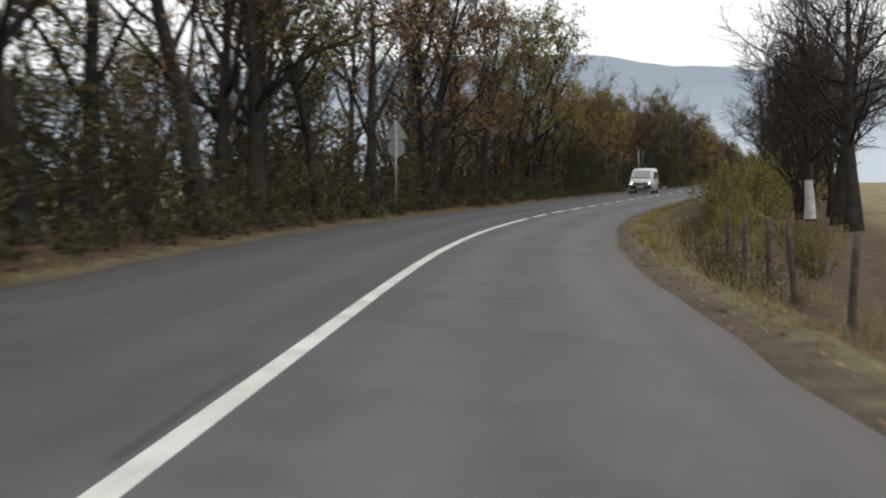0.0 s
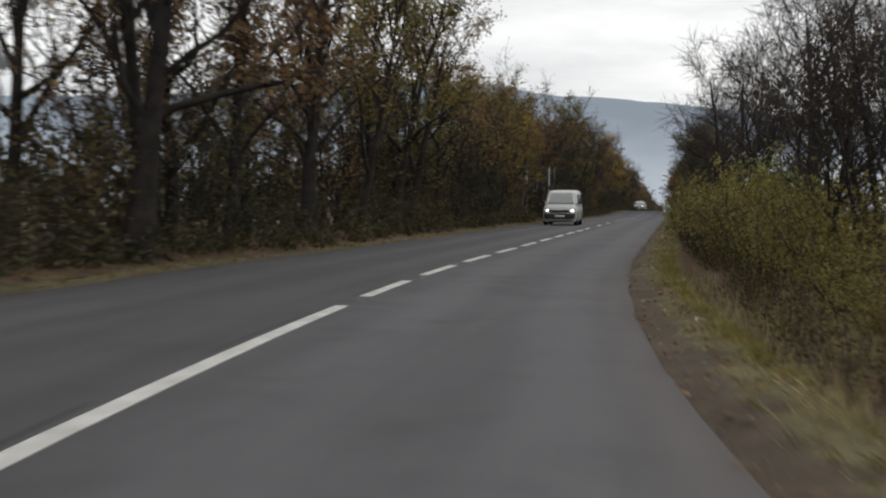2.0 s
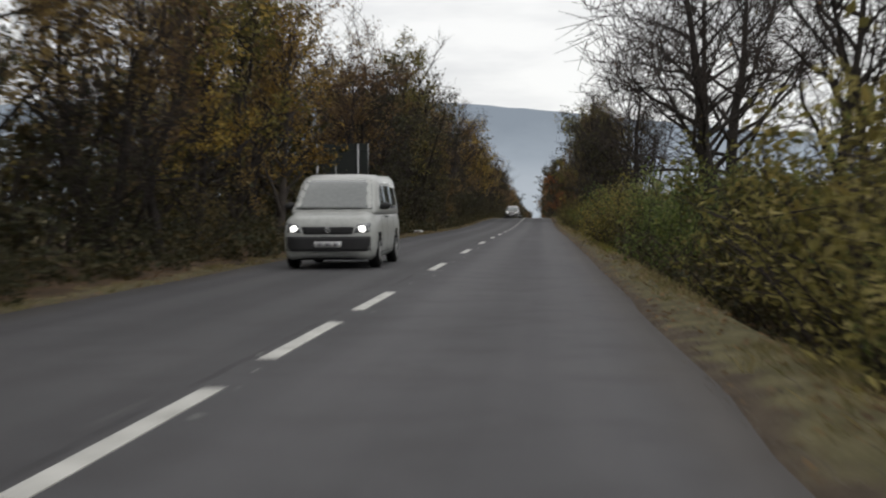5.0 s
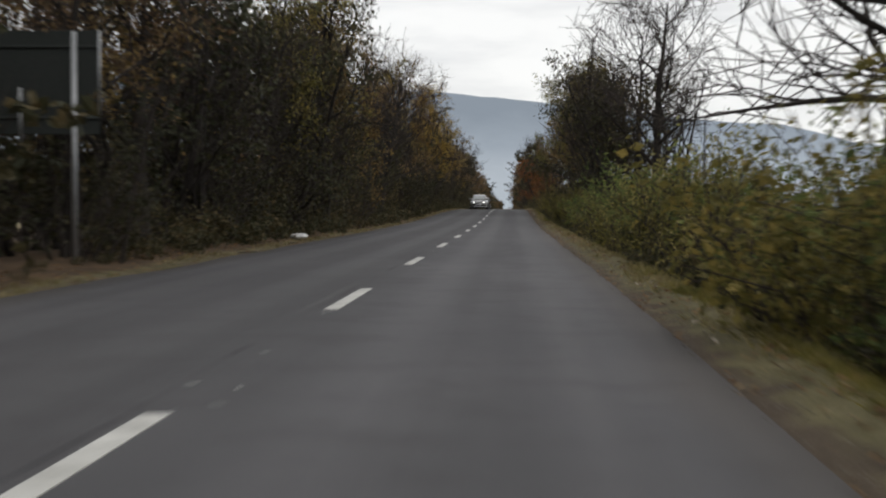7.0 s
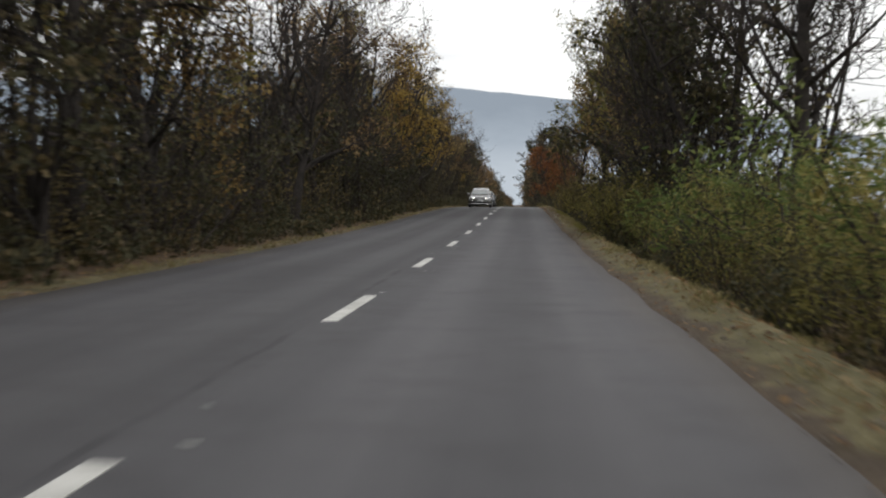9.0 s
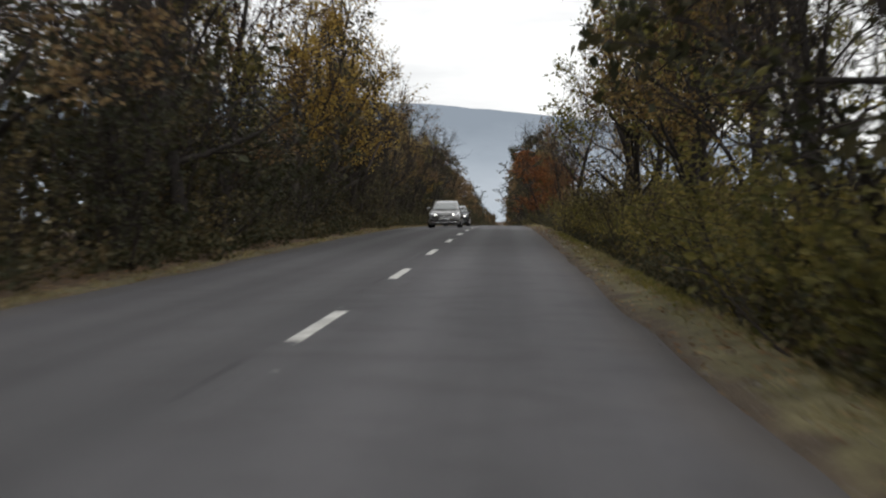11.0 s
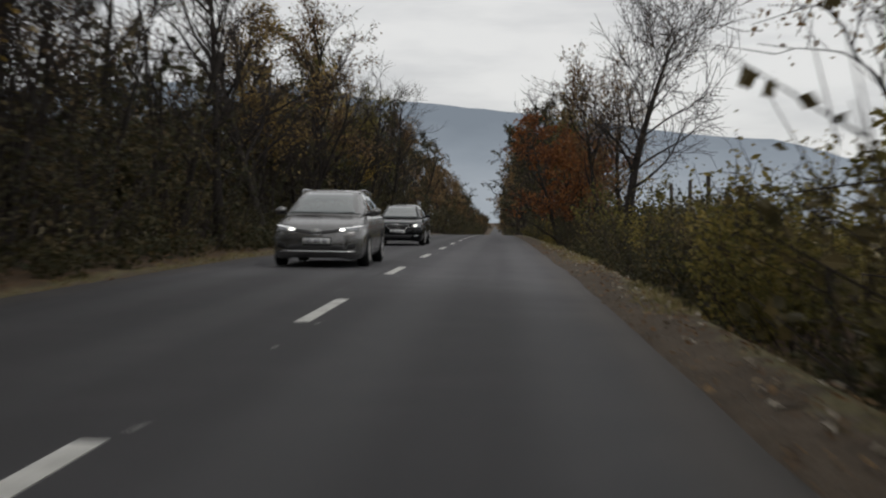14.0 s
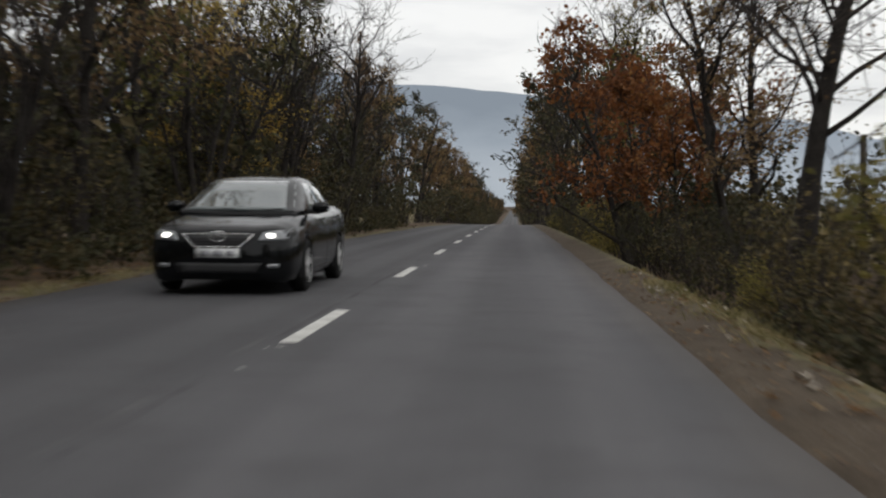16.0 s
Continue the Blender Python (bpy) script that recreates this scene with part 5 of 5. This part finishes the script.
def mirror(car, x, y, z, side, material):
    bm = bmesh.new()
    bmesh.ops.create_uvsphere(bm, u_segments=16, v_segments=10, radius=1.0)
    for v in bm.verts:
        v.co = Vector((x + side * (0.1 + 0.115 * v.co.x), y + 0.075 * v.co.y * (1.0 if v.co.y < 0 else 0.4), z + 0.075 * v.co.z + 0.012 * side * v.co.x))
    m = bm_part("mirror", bm, material, car)
    bm = bmesh.new()
    rod(bm, (x - side * 0.1, y + 0.02, z - 0.06), (x + side * 0.05, y, z - 0.04), 0.025, 8)
    bm_part("mirror_arm", bm, TRIM, m)


def emblem(car, tree, z, rx, rz):
    """A plain oval ring with a bar, in place of a maker's mark."""
    y = tree.ray_cast(Vector((0, -2, z)), Vector((0, 1, 0)))[0].y - 0.022
    bm = bmesh.new()
    pts = [Vector((rx * math.cos(2 * math.pi * k / 20), y, z + rz * math.sin(2 * math.pi * k / 20))) for k in range(20)]
    for p, q in zip(pts, pts[1:] + pts[:1]):
        rod(bm, p, q, 0.009, 6)
    rod(bm, (0, y, z - rz), (0, y, z + rz), 0.012, 6)
    bm_part("badge", bm, CHROME, car)


def car_shell(name, m, label, paint, low, high, belt, wheels, rad, track, tuck=0.95, category="car"):
    """Body with open wheel arches, glasshouse and wheels; the front looks towards -y and y = 0 is the bumper."""
    car = tagged(empty(name, m), label, category, "cars on the road")
    bm = skin(low, lambda half, z0, z1: lower_half(half, z0, z1, tuck))
    solid = BVHTree.FromBMesh(bm)
    cut_arches(bm, wheels, rad + 0.045, rad + 0.01)
    bm_part("body", bm, paint, car)
    bm = skin(high, lambda base, zt, top: upper_half(base, belt, zt, top), 13)
    cabin = BVHTree.FromBMesh(bm)
    bm_part("cabin", bm, paint, car)
    for sd in (1, -1):
        for y in wheels:
            wheel_parts(car, sd * track, y, rad, 0.205, sd)
            bm = bmesh.new()
            turn = Matrix.Translation((sd * (track - 0.08), y, rad + 0.01)) @ Matrix.Rotation(math.pi / 2, 4, "Y")
            bmesh.ops.create_cone(bm, segments=32, radius1=rad + 0.047, radius2=rad + 0.047, depth=0.34, cap_ends=False, matrix=turn)
            bmesh.ops.create_cone(bm, segments=32, radius1=rad + 0.046, radius2=rad + 0.046, depth=0.01, cap_ends=True, matrix=Matrix.Translation((-sd * 0.15, 0, 0)) @ turn)
            bmesh.ops.delete(bm, geom=[v for v in bm.verts if v.co.z < 0.19], context="VERTS")
            bm_part("wheel_arch", bm, TRIM, car)
    bm_part("underbody", box(-track + 0.14, track - 0.14, 0.25, low[-1][0] - 0.3, 0.17, 0.34, 0.02), TRIM, car)
    return car, solid, cabin


def windows(car, cabin, screen, sides, wiper_y, glass):
    w = bm_part("windscreen", drape(cabin, screen, "front", 12, 8, 0.006), glass, car)
    z = screen[0][1]
    for x0, x1 in ((-0.62, -0.06), (0.0, 0.56)):
        bm = bmesh.new()
        rod(bm, (x0, wiper_y, z + 0.0), (x1, wiper_y - 0.01, z + 0.02), 0.012, 6)
        bm_part("wiper", bm, TRIM, w)
    for sd in (1, -1):
        for q in sides:
            bm_part("side_window", drape(cabin, q, sd, 7, 5, 0.005), CAR_GLASS, car)


def seams(car, solid, lines):
    """Gaps between the doors, the wings and the sills."""
    for sd in (1, -1):
        for y0, z0, y1, z1 in lines:
            across = Vector((-(z1 - z0), y1 - y0)).normalized() * 0.006
            q = [(y0 - across.x, z0 - across.y), (y1 - across.x, z1 - across.y), (y1 + across.x, z1 + across.y), (y0 + across.x, z0 + across.y)]
            bm_part("door_gap", drape(solid, q, sd, 8, 1, 0.002), TRIM, car)


def handles(car, solid, spots, material):
    for sd in (1, -1):
        for y, z in spots:
            hit = solid.ray_cast(Vector((2 * sd, y, z)), Vector((-sd, 0, 0)))[0]
            bm = bmesh.new()
            rod(bm, (hit.x + sd * 0.02, y - 0.09, z), (hit.x + sd * 0.02, y + 0.09, z + 0.004), 0.012, 8)
            bm_part("door_handle", bm, material, car)


def head_lamp(car, solid, q, sd, bulb, rx, rz, label, lit):
    q = [(sd * x, z) for x, z in q]
    lamp = bm_part("headlamp", drape(solid, q if sd > 0 else [q[1], q[0], q[3], q[2]], "front", 7, 4, 0.008), LAMP_GLASS, car, label)
    y = solid.ray_cast(Vector((sd * bulb[0], -2, bulb[1])), Vector((0, 1, 0)))[0].y
    bm = bmesh.new()
    bmesh.ops.create_uvsphere(bm, u_segments=14, v_segments=8, radius=1.0, matrix=Matrix.Translation((sd * bulb[0], y - 0.006, bulb[1])) @ Matrix.Diagonal((rx, 0.02, rz, 1)))
    bm_part("bulb", bm, lit, lamp)
    return lamp


def estate_car(m):
    low = [(0.0, 0.56, 0.27, 0.62), (0.05, 0.70, 0.2, 0.70), (0.15, 0.79, 0.18, 0.765), (0.35, 0.85, 0.175, 0.825), (0.7, 0.875, 0.175, 0.895), (1.1, 0.88, 0.18, 0.96), (1.5, 0.88, 0.18, 0.99), (2.4, 0.88, 0.18, 0.99), (3.4, 0.88, 0.19, 1.0), (4.0, 0.865, 0.22, 1.005), (4.4, 0.83, 0.27, 0.98), (4.56, 0.74, 0.34, 0.9)]
    high = [(0.92, 0.72, 0.975, 0.68), (1.25, 0.765, 1.15, 0.655), (1.6, 0.78, 1.32, 0.62), (1.9, 0.785, 1.425, 0.595), (2.25, 0.785, 1.468, 0.585), (2.9, 0.785, 1.478, 0.58), (3.6, 0.775, 1.455, 0.57), (4.1, 0.755, 1.405, 0.55), (4.35, 0.735, 1.29, 0.55), (4.52, 0.71, 1.0, 0.6)]
    car, solid, cabin = car_shell("car", m, "silver-grey estate car with lit headlamps on the asphalt", SILVER, low, high, 0.985, (0.9, 3.5), 0.316, 0.79)
    windows(car, cabin, [(-0.69, 1.0), (0.69, 1.0), (0.545, 1.41), (-0.545, 1.41)], [[(1.62, 1.03), (2.4, 1.02), (2.4, 1.405), (2.02, 1.375)], [(2.48, 1.02), (3.36, 1.03), (3.3, 1.405), (2.48, 1.41)], [(3.44, 1.04), (4.1, 1.09), (3.95, 1.35), (3.38, 1.4)]], 0.97, CAR_GLASS)
    seams(car, solid, [(1.42, 0.95, 1.4, 0.34), (2.44, 0.97, 2.42, 0.26), (3.4, 0.97, 3.22, 0.62), (1.42, 0.27, 3.1, 0.28)])
    handles(car, solid, [(2.28, 0.9), (3.25, 0.91)], SILVER)
    for sd in (1, -1):
        mirror(car, sd * 0.83, 1.5, 1.05, sd, SILVER)
        bm = bmesh.new()
        for (ya, za), (yb, zb) in zip([(1.98, 1.43), (2.1, 1.475), (2.9, 1.492), (3.7, 1.465), (4.0, 1.43)], [(2.1, 1.475), (2.9, 1.492), (3.7, 1.465), (4.0, 1.43), (4.08, 1.4)]):
            rod(bm, (sd * 0.575, ya, za), (sd * 0.57, yb, zb), 0.016, 8)
        bm_part("roof_rail", bm, CHROME, car, "bright roof rail")
        lamp = head_lamp(car, solid, [(0.40, 0.665), (0.76, 0.68), (0.80, 0.775), (0.42, 0.72)], sd, (0.47, 0.70), 0.055, 0.024, "slanted clear headlamp", LAMP_ON)
        strip_ = [(sd * 0.44, 0.722), (sd * 0.80, 0.772), (sd * 0.80, 0.784), (sd * 0.44, 0.732)]
        bm_part("light_strip", drape(solid, strip_ if sd > 0 else [strip_[1], strip_[0], strip_[3], strip_[2]], "front", 7, 1, 0.012), DAY_LAMP, lamp)
        wing = [(sd * 0.0, 0.60), (sd * 0.4, 0.66), (sd * 0.42, 0.722), (sd * 0.0, 0.665)]
        bm_part("grille_wing", drape(solid, wing if sd > 0 else [wing[1], wing[0], wing[3], wing[2]], "front", 6, 3, 0.007), TRIM, car)
        fog = [(sd * 0.56, 0.355), (sd * 0.72, 0.365), (sd * 0.70, 0.47), (sd * 0.6, 0.44)]
        bm_part("fog_lamp_recess", drape(solid, fog if sd > 0 else [fog[1], fog[0], fog[3], fog[2]], "front", 4, 3, 0.006), TRIM, car)
    bm_part("lower_intake", drape(solid, [(-0.6, 0.32), (0.6, 0.32), (0.5, 0.415), (-0.5, 0.415)], "front", 10, 3, 0.006), TRIM, car)
    bm_part("bumper_trim", drape(solid, [(-0.7, 0.285), (0.7, 0.285), (0.7, 0.312), (-0.7, 0.312)], "front", 12, 1, 0.014), CHROME, car, "bright strip along the bumper")
    emblem(car, solid, 0.655, 0.075, 0.05)
    plate_part(car, solid, 0.49)
    return car


def saloon_car(m):
    low = [(0.0, 0.56, 0.27, 0.66), (0.05, 0.71, 0.2, 0.73), (0.15, 0.81, 0.18, 0.785), (0.38, 0.88, 0.175, 0.84), (0.75, 0.905, 0.175, 0.9), (1.2, 0.91, 0.18, 0.955), (1.6, 0.91, 0.18, 0.985), (2.5, 0.91, 0.18, 0.99), (3.5, 0.91, 0.19, 1.01), (4.1, 0.9, 0.22, 1.035), (4.6, 0.86, 0.27, 1.03), (4.81, 0.77, 0.34, 0.93)]
    high = [(1.05, 0.74, 0.985, 0.70), (1.4, 0.785, 1.14, 0.67), (1.75, 0.80, 1.3, 0.63), (2.05, 0.805, 1.4, 0.605), (2.4, 0.805, 1.45, 0.59), (2.95, 0.8, 1.463, 0.585), (3.4, 0.79, 1.425, 0.58), (3.8, 0.77, 1.29, 0.59), (4.15, 0.75, 1.12, 0.61), (4.4, 0.73, 1.02, 0.64)]
    car, solid, cabin = car_shell("car", m, "black saloon car with lit headlamps and chrome-rimmed grille", BLACK_PAINT, low, high, 0.985, (0.97, 3.75), 0.328, 0.815)
    windows(car, cabin, [(-0.71, 1.0), (0.71, 1.0), (0.56, 1.395), (-0.56, 1.395)], [[(1.8, 1.03), (2.55, 1.02), (2.55, 1.385), (2.2, 1.36)], [(2.63, 1.02), (3.6, 1.04), (3.4, 1.35), (2.63, 1.395)]], 1.1, CAR_GLASS)
    seams(car, solid, [(1.55, 0.95, 1.52, 0.34), (2.59, 0.97, 2.57, 0.26), (3.6, 0.97, 3.42, 0.64), (1.54, 0.27, 3.3, 0.28)])
    handles(car, solid, [(2.42, 0.9), (3.44, 0.91)], BLACK_PAINT)
    for sd in (1, -1):
        mirror(car, sd * 0.86, 1.62, 1.05, sd, BLACK_PAINT)
        head_lamp(car, solid, [(0.47, 0.645), (0.80, 0.66), (0.845, 0.79), (0.53, 0.755)], sd, (0.62, 0.71), 0.05, 0.03, "large clear headlamp", LAMP_ON)
        fog = [(sd * 0.58, 0.33), (sd * 0.72, 0.335), (sd * 0.72, 0.38), (sd * 0.58, 0.375)]
        bm_part("fog_lamp", drape(solid, fog if sd > 0 else [fog[1], fog[0], fog[3], fog[2]], "front", 4, 2, 0.006), LAMP_GLASS, car)
    g = [(-0.27, 0.575), (0.27, 0.575), (0.42, 0.725), (-0.42, 0.725)]
    grille = bm_part("grille", drape(solid, g, "front", 10, 5, 0.007), TRIM, car)
    bm = bmesh.new()
    for (xa, za), (xb, zb) in ((g[3], g[0]), (g[0], g[1]), (g[1], g[2]), (g[2], (0.1, 0.73)), (g[3], (-0.1, 0.73))):
        pts = []
        for k in range(7):
            x, z = xa + (xb - xa) * k / 6, za + (zb - za) * k / 6
            pts.append(Vector((x, solid.ray_cast(Vector((x, -2, z)), Vector((0, 1, 0)))[0].y - 0.012, z)))
        for p, q in zip(pts, pts[1:]):
            rod(bm, p, q, 0.012 if zb < 0.73 else 0.007, 6)
    bm_part("grille_rim", bm, CHROME, grille, "chrome rim of the grille")
    for z in (0.61, 0.645, 0.68):
        w = 0.27 + (z - 0.575)
        bm_part("grille_bar", drape(solid, [(-w, z - 0.005), (w, z - 0.005), (w, z + 0.005), (-w, z + 0.005)], "front", 8, 1, 0.012), TRIM, grille)
    emblem(car, solid, 0.70, 0.09, 0.06)
    bm_part("lower_intake", drape(solid, [(-0.46, 0.27), (0.46, 0.27), (0.52, 0.385), (-0.52, 0.385)], "front", 8, 3, 0.006), TRIM, car)
    plate_part(car, solid, 0.50)
    return car


def small_van(m):
    low = [(0.0, 0.62, 0.34, 0.80), (0.05, 0.76, 0.26, 0.91), (0.14, 0.83, 0.22, 0.97), (0.35, 0.875, 0.21, 1.02), (0.7, 0.885, 0.21, 1.08), (1.1, 0.885, 0.21, 1.11), (2.0, 0.885, 0.22, 1.12), (3.4, 0.885, 0.24, 1.12), (4.1, 0.88, 0.28, 1.12), (4.28, 0.86, 0.34, 1.1)]
    high = [(0.6, 0.79, 1.1, 0.76), (0.85, 0.835, 1.33, 0.74), (1.1, 0.845, 1.56, 0.72), (1.35, 0.85, 1.73, 0.71), (1.65, 0.85, 1.8, 0.71), (2.4, 0.85, 1.82, 0.71), (3.4, 0.85, 1.81, 0.71), (4.0, 0.845, 1.78, 0.71), (4.2, 0.84, 1.68, 0.71), (4.27, 0.83, 1.15, 0.75)]
    car, solid, cabin = car_shell("van", m, "boxy off-white van with lit headlamps on the asphalt", VAN_PAINT, low, high, 1.11, (0.8, 3.45), 0.32, 0.79, category="van")
    # the windscreen's pale reflection is put into its base colour
    windows(car, cabin, [(-0.76, 1.13), (0.76, 1.13), (0.66, 1.71), (-0.66, 1.71)], [[(1.2, 1.16), (1.95, 1.15), (1.95, 1.68), (1.55, 1.66)], [(2.03, 1.15), (3.0, 1.15), (3.0, 1.69), (2.03, 1.69)], [(3.1, 1.15), (4.0, 1.15), (3.92, 1.66), (3.1, 1.68)]], 0.62, plain_mat("pale_reflection_glass", (0.16, 0.17, 0.165), 0.16, 0.0, 0.8, coat=1.0))
    seams(car, solid, [(1.2, 1.08, 1.2, 0.36), (1.99, 1.08, 1.98, 0.3), (3.05, 1.08, 3.05, 0.6), (1.2, 0.3, 3.0, 0.31)])
    handles(car, solid, [(1.85, 0.98), (2.15, 0.98)], TRIM)
    for sd in (1, -1):
        mirror(car, sd * 0.85, 1.15, 1.2, sd, TRIM)
        head_lamp(car, solid, [(0.5, 0.69), (0.78, 0.70), (0.80, 0.88), (0.56, 0.84)], sd, (0.64, 0.76), 0.075, 0.06, "clear headlamp", LAMP_ON)
    bm_part("grille", drape(solid, [(-0.46, 0.66), (0.46, 0.66), (0.5, 0.80), (-0.5, 0.80)], "front", 10, 4, 0.008), TRIM, car)
    bm_part("bumper", drape(solid, [(-0.8, 0.34), (0.8, 0.34), (0.8, 0.62), (-0.8, 0.62)], "front", 14, 5, 0.02), TRIM, car, "black plastic bumper")
    emblem(car, solid, 0.74, 0.06, 0.05)
    plate_part(car, solid, 0.47)
    return car


def set_car(make, s, o, turn=0.0):
    slope = math.degrees(math.atan((cross(s + 4, o) - cross(s, o)) / 4))
    return make(Matrix.Translation(place(s, o, 0.003)) @ pose(0, 0, 0, slope, 0, turn))


set_car(estate_car, 213.2, -1.55)
set_car(saloon_car, 233.8, -1.75)
set_car(small_van, 85.5, -2.0)
